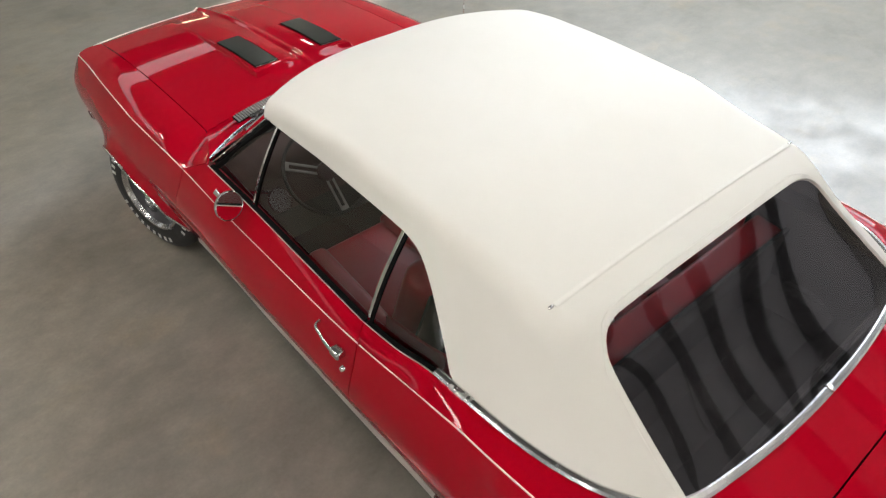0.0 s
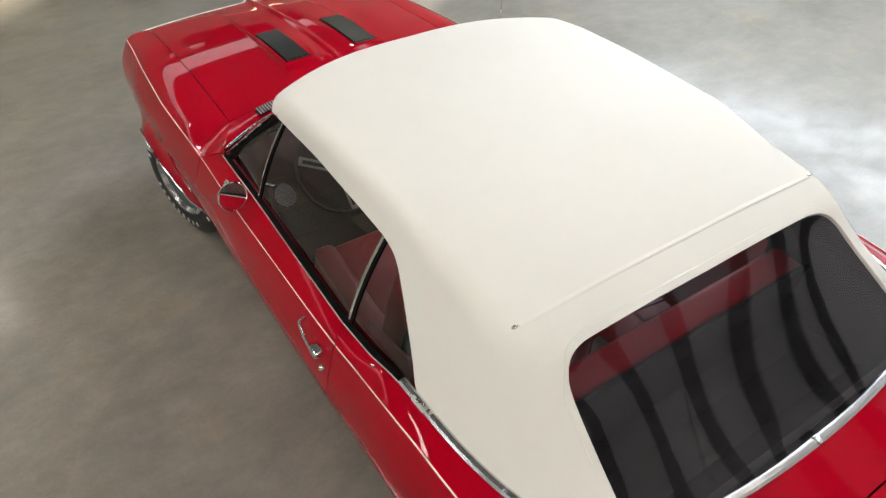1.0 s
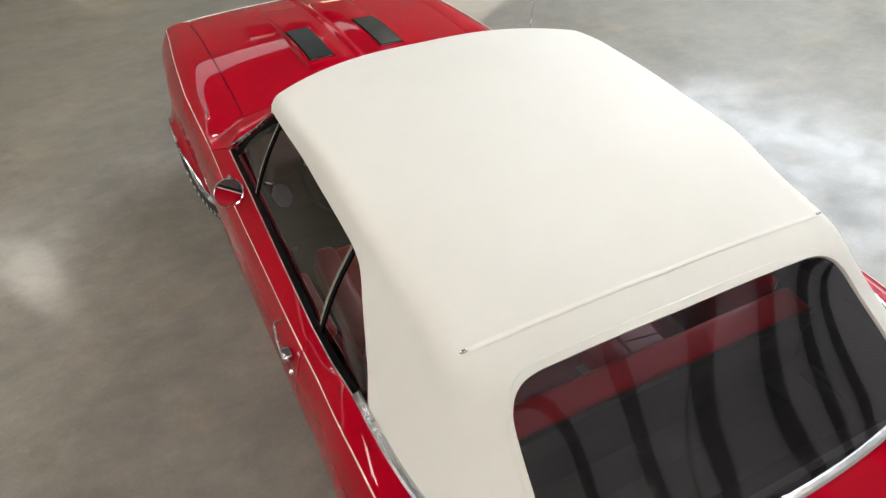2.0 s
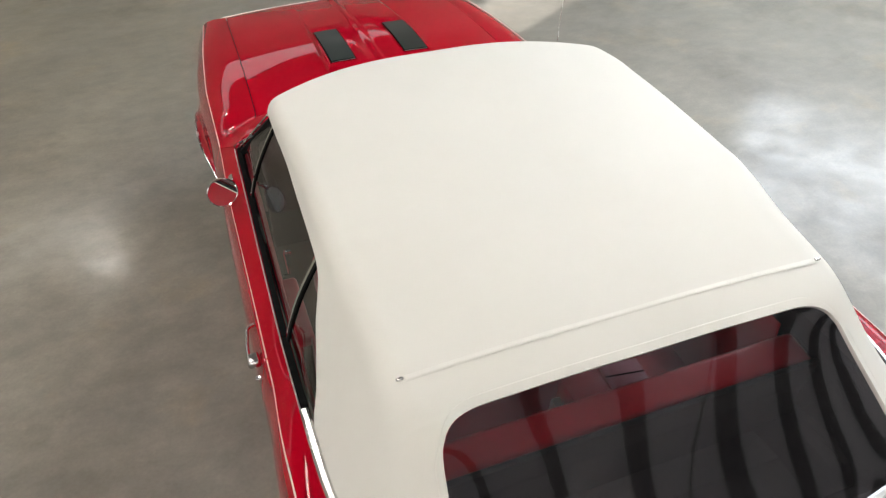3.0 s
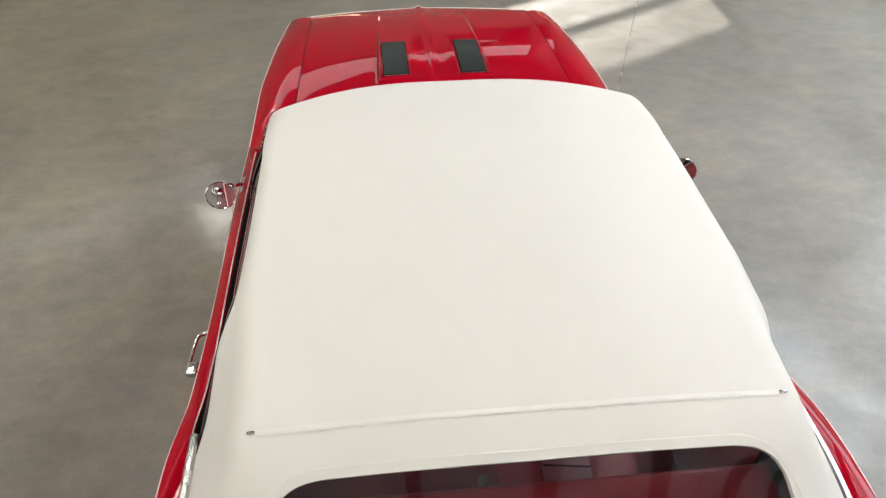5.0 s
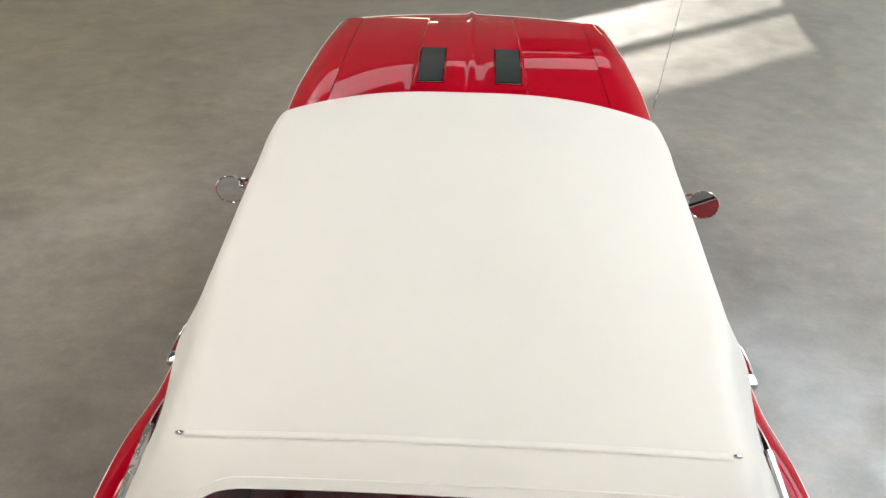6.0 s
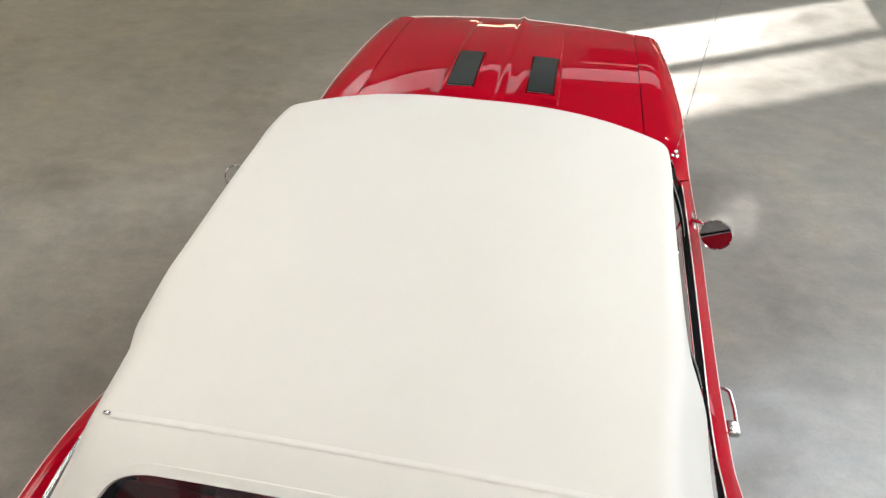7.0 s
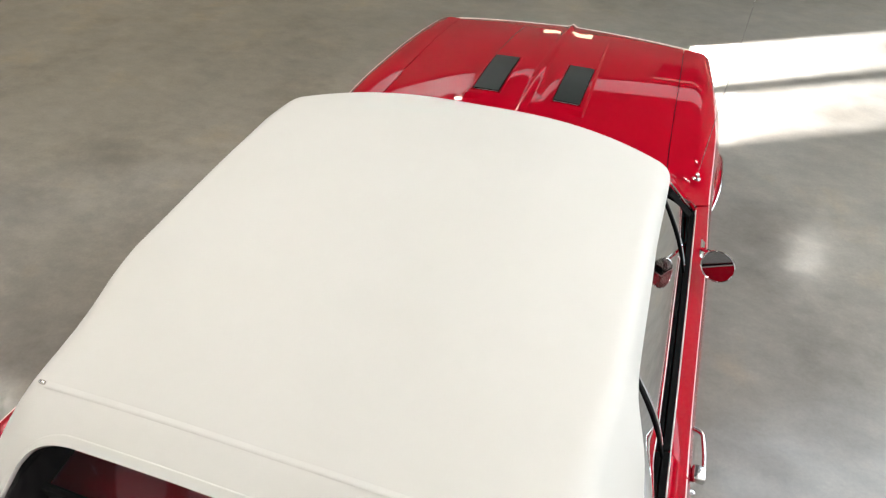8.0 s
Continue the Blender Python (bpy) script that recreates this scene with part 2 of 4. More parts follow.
def shaded_glass():
    """Window pane whose tint carries soft patches of shade that hold back part of the sun."""
    m = pane("shaded_window_glass", (1, 1, 1), 1.45)
    nt = m.node_tree
    patch_noise, fine = noise_node(nt, 1.5, 4, 0.6, stretch=(0.8, 1.0, 3.6)), noise_node(nt, 4.5, 3, 0.6, stretch=(1.0, 1.0, 2.6))
    both = nt.nodes.new("ShaderNodeMath")
    both.operation, both.inputs[1].default_value = "MULTIPLY_ADD", 0.3
    nt.links.new(fine.outputs[0], both.inputs[0])
    # the shade in the tint deepens towards one end
    tc, sep, lean = (nt.nodes.new(k) for k in ("ShaderNodeTexCoord", "ShaderNodeSeparateXYZ", "ShaderNodeMath"))
    lean.operation, lean.inputs[1].default_value, lean.inputs[2].default_value = "MULTIPLY_ADD", 0.09, -0.565
    nt.links.new(tc.outputs["Object"], sep.inputs[0])
    nt.links.new(sep.outputs[0], lean.inputs[0])
    total = nt.nodes.new("ShaderNodeMath")
    nt.links.new(patch_noise.outputs[0], total.inputs[0])
    nt.links.new(lean.outputs[0], total.inputs[1])
    nt.links.new(total.outputs[0], both.inputs[2])
    nt.links.new(ramp(nt, both.outputs[0], [(0.46, (0.66, 0.64, 0.62)), (0.68, (0.99, 0.99, 0.99))]).outputs[0], nt.nodes["Transparent BSDF"].inputs[0])
    return m


TOP = vinyl_top()
SHADED_GLASS = shaded_glass()
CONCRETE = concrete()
GLASS = pane("side_glass", (0.72, 0.72, 0.72), 1.80)
CLEAR_VINYL = clear_vinyl()
MIRROR = surface("mirror_glass", (0.85, 0.85, 0.86), (0.88, 0.88, 0.88), 0.02, 5, metal=1.0, spread=0.01)
# darker copy of the mirror: its dark reflection is put into the colour
DIM_MIRROR = surface("dark_reflection_mirror", (0.26, 0.25, 0.25), (0.30, 0.29, 0.29), 0.02, 5, metal=1.0, spread=0.01)
LAMP = glowing("lamp_diffuser", (1.0, 0.95, 0.875), 14.3)
UPLIGHT = glowing("lamp_up_fill", (1.0, 0.96, 0.885), 0.8)
CEILING_GLOW = glowing("ceiling_glow_sheet", (0.95, 0.96, 1.0), 0.045)
WALL_GLOW = glowing("lit_wall_glow", (0.92, 0.96, 1.0), 0.58)
WARM_LAMP = glowing("warm_lamp_diffuser", (1.0, 0.80, 0.52), 2.2)
SKYLIGHT = glowing("translucent_skylight", (0.78, 0.89, 1.0), 2.5)


# ---- mesh helpers ----
def mesh_object(name, bm, mat, parent=None, smooth=True, sharp=35):
    me = bpy.data.meshes.new(name)
    bm.to_mesh(me)
    bm.free()
    for mt in mat if isinstance(mat, (list, tuple)) else (mat,):
        me.materials.append(mt)
    if smooth:
        me.polygons.foreach_set("use_smooth", [True] * len(me.polygons))
        me.set_sharp_from_angle(angle=radians(sharp))
    ob = new(name, me)
    ob.parent = parent
    return ob


def part(name, bm, mat, parent, label="", sharp=35):
    return tagged(mesh_object(name, bm, mat, parent, True, sharp), label)


def thing(name, at=(0, 0, 0), rz=0.0, **tags):
    ob = new(name)
    ob.empty_display_size = 0.1
    ob.matrix_world = pose(*at, 0, 0, rz)
    return tagged(ob, **tags)


def thicken(ob, depth, offset=-1.0, rim=True, inner=None):
    s = ob.modifiers.new("thickness", "SOLIDIFY")
    s.thickness, s.offset, s.use_rim = depth, offset, rim
    if inner is not None:
        s.material_offset = s.material_offset_rim = inner
        s.material_offset_rim = 0
    e = ob.modifiers.new("edges", "EDGE_SPLIT")
    e.split_angle, e.use_edge_sharp = radians(40), False
    return ob


def grid(rows, close=False, flip=False):
    bm = bmesh.new()
    vs = [[bm.verts.new(p) for p in r] for r in rows]
    for a, b in zip(vs, vs[1:]):
        n = len(a)
        for j in range(n if close else n - 1):
            k = (j + 1) % n
            q = [a[j], b[j], b[k], a[k]]
            try:
                bm.faces.new(q[::-1] if flip else q)
            except ValueError:
                pass
    bmesh.ops.remove_doubles(bm, verts=bm.verts, dist=1e-5)
    return bm


def box(w, d, h, at=(0, 0, 0), bevel=0.0, seg=2, turn=(0, 0, 0)):
    bm = bmesh.new()
    bmesh.ops.create_cube(bm, size=1, matrix=pose(*at, *turn) @ Matrix.Diagonal((w, d, h, 1)))
    if bevel:
        bmesh.ops.bevel(bm, geom=bm.edges[:], offset=bevel, segments=seg, profile=0.5, affect="EDGES")
    return bm


def join(*bms):
    out = bms[0]
    for b in bms[1:]:
        me = bpy.data.meshes.new("joined")
        b.to_mesh(me)
        b.free()
        out.from_mesh(me)
        bpy.data.meshes.remove(me)
    return out


def sweep(path, profile, up=(0, 0, 1), closed=False, caps=True):
    """profile: (side, up) offsets carried along the path."""
    path = [Vector(p) for p in path]
    up = Vector(up)
    rows, n = [], len(path)
    for i, p in enumerate(path):
        a = path[(i - 1) % n] if closed or i else path[0]
        b = path[(i + 1) % n] if closed or i < n - 1 else path[-1]
        t = (b - a).normalized()
        side = t.cross(up).normalized()
        u = side.cross(t)
        rows.append([p + side * s + u * h for s, h in profile])
    if closed:
        rows.append(rows[0])
    bm = grid(rows, close=True, flip=True)
    if caps and not closed:
        bm.verts.ensure_lookup_table()
        for r in (rows[0], rows[-1]):
            near = [min(bm.verts, key=lambda v, q=q: (v.co - q).length_squared) for q in r]
            if len(set(near)) > 2:
                try:
                    bm.faces.new(near)
                except ValueError:
                    pass
        bmesh.ops.recalc_face_normals(bm, faces=bm.faces)
    return bm


def ring(r, n=10, rx=None):
    return [(r * math.cos(2 * math.pi * i / n), (rx or r) * math.sin(2 * math.pi * i / n)) for i in range(n)]


def tube(path, r, n=10):
    return sweep(path, ring(r, n))


def revolve(profile, n=40, axis="x"):
    """profile: (along the axis, radius)."""
    rows = []
    for i in range(n + 1):
        a = 2 * math.pi * i / n
        rows.append([(u, r * math.cos(a), r * math.sin(a)) if axis == "x" else
                     ((r * math.cos(a), r * math.sin(a), u) if axis == "z" else (r * math.sin(a), u, r * math.cos(a))) for u, r in profile])
    bm = grid(rows)
    bmesh.ops.recalc_face_normals(bm, faces=bm.faces)
    return bm


def curve(*keys):
    """A smooth curve through (position, value) pairs, flat beyond its ends."""
    ks = sorted(keys)
    xs, vs = [k[0] for k in ks], [k[1] for k in ks]
    sl = [(vs[i + 1] - vs[i]) / (xs[i + 1] - xs[i]) for i in range(len(xs) - 1)]
    ms = [sl[0]] + [0.0 if a * b <= 0 else 2 * a * b / (a + b) for a, b in zip(sl, sl[1:])] + [sl[-1]]

    def f(x):
        if x <= xs[0]:
            return vs[0]
        if x >= xs[-1]:
            return vs[-1]
        i = max(j for j in range(len(xs) - 1) if xs[j] <= x)
        h = xs[i + 1] - xs[i]
        t = (x - xs[i]) / h
        return ((2 * t ** 3 - 3 * t * t + 1) * vs[i] + (t ** 3 - 2 * t * t + t) * h * ms[i]
                + (3 * t * t - 2 * t ** 3) * vs[i + 1] + (t ** 3 - t * t) * h * ms[i + 1])
    return f


def spread(a, b, n):
    return [a + (b - a) * i / n for i in range(n + 1)]


def smooth_line(points, n=8):
    """More points along a smooth line through these."""
    ps = [Vector(p) for p in points]
    out = []
    for i in range(len(ps) - 1):
        a, b, c, d = ps[max(i - 1, 0)], ps[i], ps[i + 1], ps[min(i + 2, len(ps) - 1)]
        for k in range(n):
            t = k / n
            out.append(0.5 * ((2 * b) + (c - a) * t + (2 * a - 5 * b + 4 * c - d) * t * t + (3 * b - a - 3 * c + d) * t ** 3))
    return out + [ps[-1]]


# ---- the hall ----
H_TURN = Matrix.Rotation(radians(WALL_ANGLE), 4, "Z")


def hall(x, y, z=0.0):
    """A place in the hall's own axes: x along the window wall, y towards it."""
    return H_TURN @ Vector((x, y, z))


def hall_box(name, w, d, h, at, mat, label="", category="", bevel=0.0, kind="structure"):
    ob = mesh_object(name, box(w, d, h, at, bevel), mat, None, bevel > 0)
    ob.matrix_world = H_TURN
    return tagged(ob, label, category, kind=kind)


X0, X1, Y0, Y1 = -9.6, 8.0, -11.0, 7.6
SILL, HEAD = 2.535, 3.46
WIN = (5.10, 7.713)


def build_floor():
    rows = [[(x, y, 0) for y in spread(-24, 24, 24)] for x in spread(-24, 24, 24)]
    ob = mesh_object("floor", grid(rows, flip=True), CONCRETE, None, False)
    tagged(ob, "worn grey polished concrete floor with mottled stains", "floor", kind="structure")


build_floor()


def build_hall():
    th = 0.25
    # window wall with one long opening, two rows of panes
    yw = Y1 + th / 2
    w0, w1 = WIN
    hall_box("wall_north", w0 - X0, th, CEILING, ((X0 + w0) / 2, yw, CEILING / 2), FRONT_WALL, "dull tan painted panel wall of the hall", "wall")
    hall_box("wall_north_end", X1 - w1, th, CEILING, ((X1 + w1) / 2, yw, CEILING / 2), FRONT_WALL, "dull tan painted panel wall of the hall", "wall")
    hall_box("wall_north_below", w1 - w0, th, SILL, ((w0 + w1) / 2, yw, SILL / 2), FRONT_WALL, "dull tan painted wall below the window band", "wall")
    hall_box("wall_north_above", w1 - w0, th, CEILING - HEAD, ((w0 + w1) / 2, yw, (CEILING + HEAD) / 2), FRONT_WALL, "dull tan painted wall above the window band", "wall")
    bar_z = 2.996
    win = thing("window_1", label="long window band with dark steel frame", category="window", kind="structure")
    win.matrix_world = H_TURN
    part("mullion", box(w1 - w0, 0.06, 0.06, ((w0 + w1) / 2, yw, bar_z)), DARK_STEEL, win)
    part("window_sill", box(w1 - w0, 0.10, 0.04, ((w0 + w1) / 2, yw, SILL + 0.02)), DARK_STEEL, win)
    for z0, z1 in ((SILL + 0.04, bar_z - 0.03), (bar_z + 0.03, HEAD)):
        part("band_pane", box(w1 - w0, 0.006, z1 - z0, ((w0 + w1) / 2, yw + 0.03, (z0 + z1) / 2)), SHADED_GLASS, win, "clear pane with patchy shade in its tint")
    # glowing panels under the eaves, put in for a lit strip of wall
    xs = spread(-8.8, 7.8, 8)
    for a, b in zip(xs, xs[1:]):
        glow_ob = thing("wall_glow_band", label="glowing panel standing in for a lit strip of wall", category="window", group="daylight windows", kind="structure")
        glow_ob.matrix_world = H_TURN
        part("band_pane", box(b - a - 0.03, 0.02, BAND[1] - BAND[0], ((a + b) / 2, Y1 - 0.012, sum(BAND) / 2)), WALL_GLOW, glow_ob)
        part("glow_band_frame", join(*[box(b - a - 0.02, 0.05, 0.05, ((a + b) / 2, Y1 - 0.027, z)) for z in (BAND[0] - 0.025, BAND[1] + 0.025)]), DARK_STEEL, glow_ob)
    # unseen slab added outside to keep low sky out of the hood's reflection
    hall_box("sky_block", 60, 0.4, 8.5, (10, 22, 4.25), BLOCK_BROWN, "dull brown slab added outside to block the low sky", "building")
    hall_box("wall_south", X1 - X0 + 0.5, th, CEILING, ((X0 + X1) / 2, Y0 - th / 2, CEILING / 2), WHITE_WALL, "white painted panel wall of the hall", "wall")
    # east wall with a high daylit band; the west band is added fill light
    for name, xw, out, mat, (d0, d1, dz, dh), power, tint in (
            ("wall_east", X1, 1, WALL_PAINT, DAY_BAND, DAY_LIGHT, (0.86, 0.93, 1.0)), ("wall_west", X0, -1, WHITE_WALL, WEST_FILL_BAND, WEST_FILL, (1.0, 0.97, 0.91))):
        xm = xw + out * th / 2
        hall_box(name, th, d0 - Y0, CEILING, (xm, (Y0 + d0) / 2, CEILING / 2), mat, "white painted panel wall of the hall", "wall")
        hall_box(name + "_end", th, Y1 - d1, CEILING, (xm, (Y1 + d1) / 2, CEILING / 2), mat, "white painted panel wall of the hall", "wall")
        hall_box(name + "_above", th, d1 - d0, CEILING - dh, (xm, (d0 + d1) / 2, (CEILING + dh) / 2), mat, "white painted wall above the high light band", "wall")
        hall_box(name + "_below", th, d1 - d0, dz, (xm, (d0 + d1) / 2, dz / 2), mat, "white painted wall below the high light band", "wall")
        band_lamp = new("band_light", bpy.data.lights.new("band_light", "AREA"))
        band_lamp.data.shape, band_lamp.data.size, band_lamp.data.size_y = "RECTANGLE", d1 - d0, dh - dz
        band_lamp.data.energy, band_lamp.data.color = power, tint
        band_lamp.matrix_world = look(hall(xw + out * 0.05, (d0 + d1) / 2, (dz + dh) / 2), hall(0, (d0 + d1) / 2, (dz + dh) / 2))
    hall_box("ceiling", X1 - X0 + 0.6, Y1 - Y0 + 0.6, 0.2, ((X0 + X1) / 2, (Y0 + Y1) / 2, CEILING + 0.1), CEILING_PAINT, "dark grey panel ceiling of the hall", "ceiling")


def build_lamps(places, size, label, group):
    lamp = thing("ceiling_lamp", label=label, category="lamp", group=group)
    l, w = size
    part("housing", box(l + 0.04, w + 0.04, 0.07, (0, 0, 0.045), 0.012), LAMP_PAINT, lamp)
    part("diffuser", box(l, w, 0.02, (0, 0, 0.002), 0.006), LAMP, lamp)
    # up-facing glow added to brighten the ceiling
    part("up_fill", box(l, w, 0.02, (0, 0, 0.084), 0.006), UPLIGHT, lamp)
    for s in (-1, 1):
        part("rod", tube([(s * l * 0.4, 0, 0.07), (s * l * 0.4, 0, CEILING - LAMP_Z + 0.06)], 0.008), STEEL, lamp)
        part("ceiling_plate", revolve([(0.0, 0.0), (0.0, 0.05), (0.02, 0.05), (0.02, 0.0)], 20, "z"), LAMP_PAINT, lamp).location = (s * l * 0.4, 0, CEILING - LAMP_Z - 0.015)
    for i, (x, y) in enumerate(places):
        m = Matrix.Translation(hall(x, y, LAMP_Z)) @ H_TURN
        if i:
            copy_thing(lamp, m)
        else:
            lamp.matrix_world = m


LAMP_Z, LAMP_SIZE = 4.2, (1.25, 0.34)
SMALL_LAMPS = ((0.85, 7.1), (6.03, 4.7))
# unseen strip lamps, added and placed to even out the light
FILL_LAMPS = ((-1.34, 2.12), (-2.51, 0.02), (2.51, -0.02), (1.34, -2.12), (-8.0, 7.0), (-4.2, -4.6), (-7.6, 0.4),
         (-7.6, -5.6), (-2.4, -8.8), (-3.7, -6.0), (-5.2, 4.0))
DAY_BAND, DAY_LIGHT = (-5.2, 1.0, 2.35, 4.4), 89.0
# no west opening is known; this lamp brightens the car's left side
WEST_FILL_BAND, WEST_FILL = (-1.2, 4.2, 2.2, 4.2), 40.0
BAND = (3.58, 4.20)
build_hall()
build_lamps(FILL_LAMPS, LAMP_SIZE, "long white strip lamp added unseen to light the hall", "ceiling lamps")
build_lamps(SMALL_LAMPS, (0.46, 0.30), "short white lamp hanging near the front wall", "short ceiling lamps")
for cx, cy in ((4.9, 0.7), (4.9, -2.9)):
    sky_panel = thing("skylight", label="milky translucent skylight panel in the ceiling", category="skylight", group="skylights", kind="structure")
    sky_panel.matrix_world = H_TURN
    part("skylight_pane", box(3.2, 3.2, 0.02, (cx, cy, CEILING - 0.05)), SKYLIGHT, sky_panel)
    part("skylight_frame", join(*[box(w, d, 0.08, (cx + x, cy + y, CEILING - 0.05)) for w, d, x, y in ((3.4, 0.1, 0, -1.65), (3.4, 0.1, 0, 1.65), (0.1, 3.4, -1.65, 0), (0.1, 3.4, 1.65, 0))]), DARK_STEEL, sky_panel)
# glowing sheet added for the rear window's grey reflection; dark purlins under the ceiling
glow_sheet = mesh_object("glow_sheet_1", box(13.0, 9.2, 0.02, (1.2, -6.3, CEILING - 0.012)), CEILING_GLOW)
glow_sheet.matrix_world = H_TURN
tagged(glow_sheet, "dim glowing sheet added between the dark purlins", "roof light", kind="structure")
for i in range(13):
    p = mesh_object("ceiling_beam", box(0.14, 10.2, 0.22, (-6.6 + i * 1.05, -3.7, CEILING - 0.14), 0.01), DARK_STEEL)
    tagged(p, "dark steel purlin under the ceiling", "beam", kind="structure")


def build_wall_lamps():
    """Low warm strip lamps on the front wall; the hood's nose mirrors them."""
    lamp = thing("wall_lamp", label="low warm strip lamp on the tan front wall", category="lamp", group="wall lamps")
    part("housing", box(0.80, 0.06, 0.18, (0, -0.03, 0), 0.012), LAMP_PAINT, lamp)
    part("diffuser", box(0.76, 0.03, 0.14, (0, -0.065, 0), 0.006), WARM_LAMP, lamp)
    lamp.matrix_world = Matrix.Translation(hall(3.19, Y1, 0.95)) @ H_TURN
    copy_thing(lamp, Matrix.Translation(hall(7.45, Y1, 1.0)) @ H_TURN)


build_wall_lamps()


def build_cable():
    """A cable that comes down from the roof and runs level behind the car, with a bright hook at its end."""
    low = Vector((1.04, -3.26, 2.80))
    run = [Vector((1.46, -1.80, CEILING)), Vector((1.45, -1.86, 3.6)), Vector((1.42, -1.98, 2.92)), Vector((1.34, -2.25, 2.80)), Vector((1.19, -2.75, 2.785)), low]
    cable = thing("hanging_cable", tuple(low), label="thin black cable hung from the roof with chrome hook", category="cable")
    part("cord", tube(smooth_line([p - low for p in run], 6), 0.006, 8), RUBBER, cable)
    hook = [(0, 0.02, 0.005), (0, -0.02, 0.0), (0, -0.06, -0.02), (0.01, -0.10, 0.0), (0.02, -0.09, 0.03), (0.015, -0.06, 0.03)]
    part("hook", tube(smooth_line(hook, 5), 0.008, 8), CHROME, cable, "chrome hook")


build_cable()


# ---- the car: y ahead, x to its right, origin on the floor ----
ARCH_R, ARCH_Z, ARCH_F = 0.43, 0.28, 0.74
TAIL, AXLE_F, AXLE_R = -2.30, 1.42, -1.325
crease_x = curve((2.30, 0.765), (2.2, 0.790), (1.95, 0.815), (1.7, 0.842), (1.43, 0.864), (1.2, 0.878), (0.706, 0.882), (0.3, 0.896), (-0.1, 0.900), (-0.4, 0.904), (-0.58, 0.907),
                 (-0.7, 0.908), (-0.8, 0.913), (-0.9, 0.919), (-1.0, 0.922), (-1.15, 0.922), (-1.4, 0.912), (-1.8, 0.870), (-2.2, 0.79), (-2.3, 0.75))
crease_z = curve((2.3, 0.80), (2.2, 0.815), (1.95, 0.85), (1.7, 0.8675), (1.5, 0.8765), (1.3, 0.882), (1.0, 0.886), (0.706, 0.888), (0.1, 0.892), (-0.2, 0.894), (-0.4, 0.899), (-0.58, 0.914), (-0.7, 0.929), (-0.8, 0.952), (-0.9, 0.976), (-1.0, 0.992),
                 (-1.1, 1.001), (-1.3, 1.003), (-1.8, 0.957), (-2.3, 0.872))
flank = curve((0.18, 0.770), (0.25, 0.801), (0.34, 0.838), (0.44, 0.876), (0.54, 0.914), (0.60, 0.936), (0.66, 0.945), (0.74, 0.940), (0.84, 0.924), (0.90, 0.905))
top_x = curve((2.3, 0.655), (1.87, 0.665), (1.4, 0.675), (0.90, 0.690), (0.84, 0.695), (0.74, 0.730), (0.66, 0.772), (0.62, 0.798), (0.58, 0.822))
top_z = curve((2.3, 0.828), (2.15, 0.850), (1.87, 0.890), (1.6, 0.914), (1.42, 0.924), (1.2, 0.931), (0.85, 0.938), (0.70, 0.950), (0.58, 0.958))
belt_x = curve((0.60, 0.820), (0.56, 0.824), (0.22, 0.833), (-0.18, 0.843), (-0.53, 0.850))
belt_z = curve((0.60, 0.958), (0.56, 0.960), (0.22, 0.965), (-0.2, 0.955), (-0.53, 0.945))
hip_x = curve((-0.53, 0.850), (-0.89, 0.852), (-1.1, 0.850), (-1.25, 0.836), (-1.42, 0.795), (-1.52, 0.74), (-1.60, 0.69), (-1.70, 0.665), (-1.84, 0.66), (-2.3, 0.63))
hip_z = curve((-0.53, 0.945), (-0.7, 0.965), (-0.89, 1.012), (-1.2, 1.018), (-1.42, 1.015), (-1.6, 1.0), (-1.84, 0.968), (-2.3, 0.885))


def side_x(y, z):
    zc = crease_z(y)
    x = flank(z * 0.90 / zc) * crease_x(y) / 0.905
    lean = max(0.0, min(1.0, (y - 0.95) / 0.8))              # the front fenders lean out downwards
    up = max(0.0, min(1.0, (zc - z) / 0.16))
    x += 0.027 * lean * lean * (3 - 2 * lean) * up * up * (3 - 2 * up)
    r = math.hypot((y - AXLE_F) / ARCH_R, (z - ARCH_Z) / (ARCH_R * ARCH_F))
    f = max(0.0, min(1.0, (1.30 - r) / 0.30)) * max(0.0, min(1.0, (z - 0.24) / 0.2))
    x += 0.045 * f * f                                        # flared lip over the front wheel
    return x


def arch(y, sill):
    """Lower edge of the body side: the sill, lifted over the wheels."""
    z = sill
    for axle, r in ((AXLE_F, ARCH_R), (AXLE_R, ARCH_R)):
        d = abs(y - axle)
        if d < r:
            z = max(z, ARCH_Z + math.sqrt(r * r - d * d) * ARCH_F)
    return z


front_gap = curve((0.20, 0.805), (0.62, 0.805), (0.70, 0.785), (0.77, 0.745), (0.83, 0.715), (0.88, 0.706), (0.90, 0.700), (0.97, 0.580))
rear_gap = curve((0.20, -0.50), (0.60, -0.545), (0.75, -0.570), (0.84, -0.582), (0.90, -0.580), (0.95, -0.537))


def level(y):
    return 0.0


def fender_level(y):
    """The fender's top lies nearly flat inside its rolled edge."""
    f = max(0.0, min(1.0, (y - 0.74) / 0.22))
    return 0.75 * f * f * (3 - 2 * f)


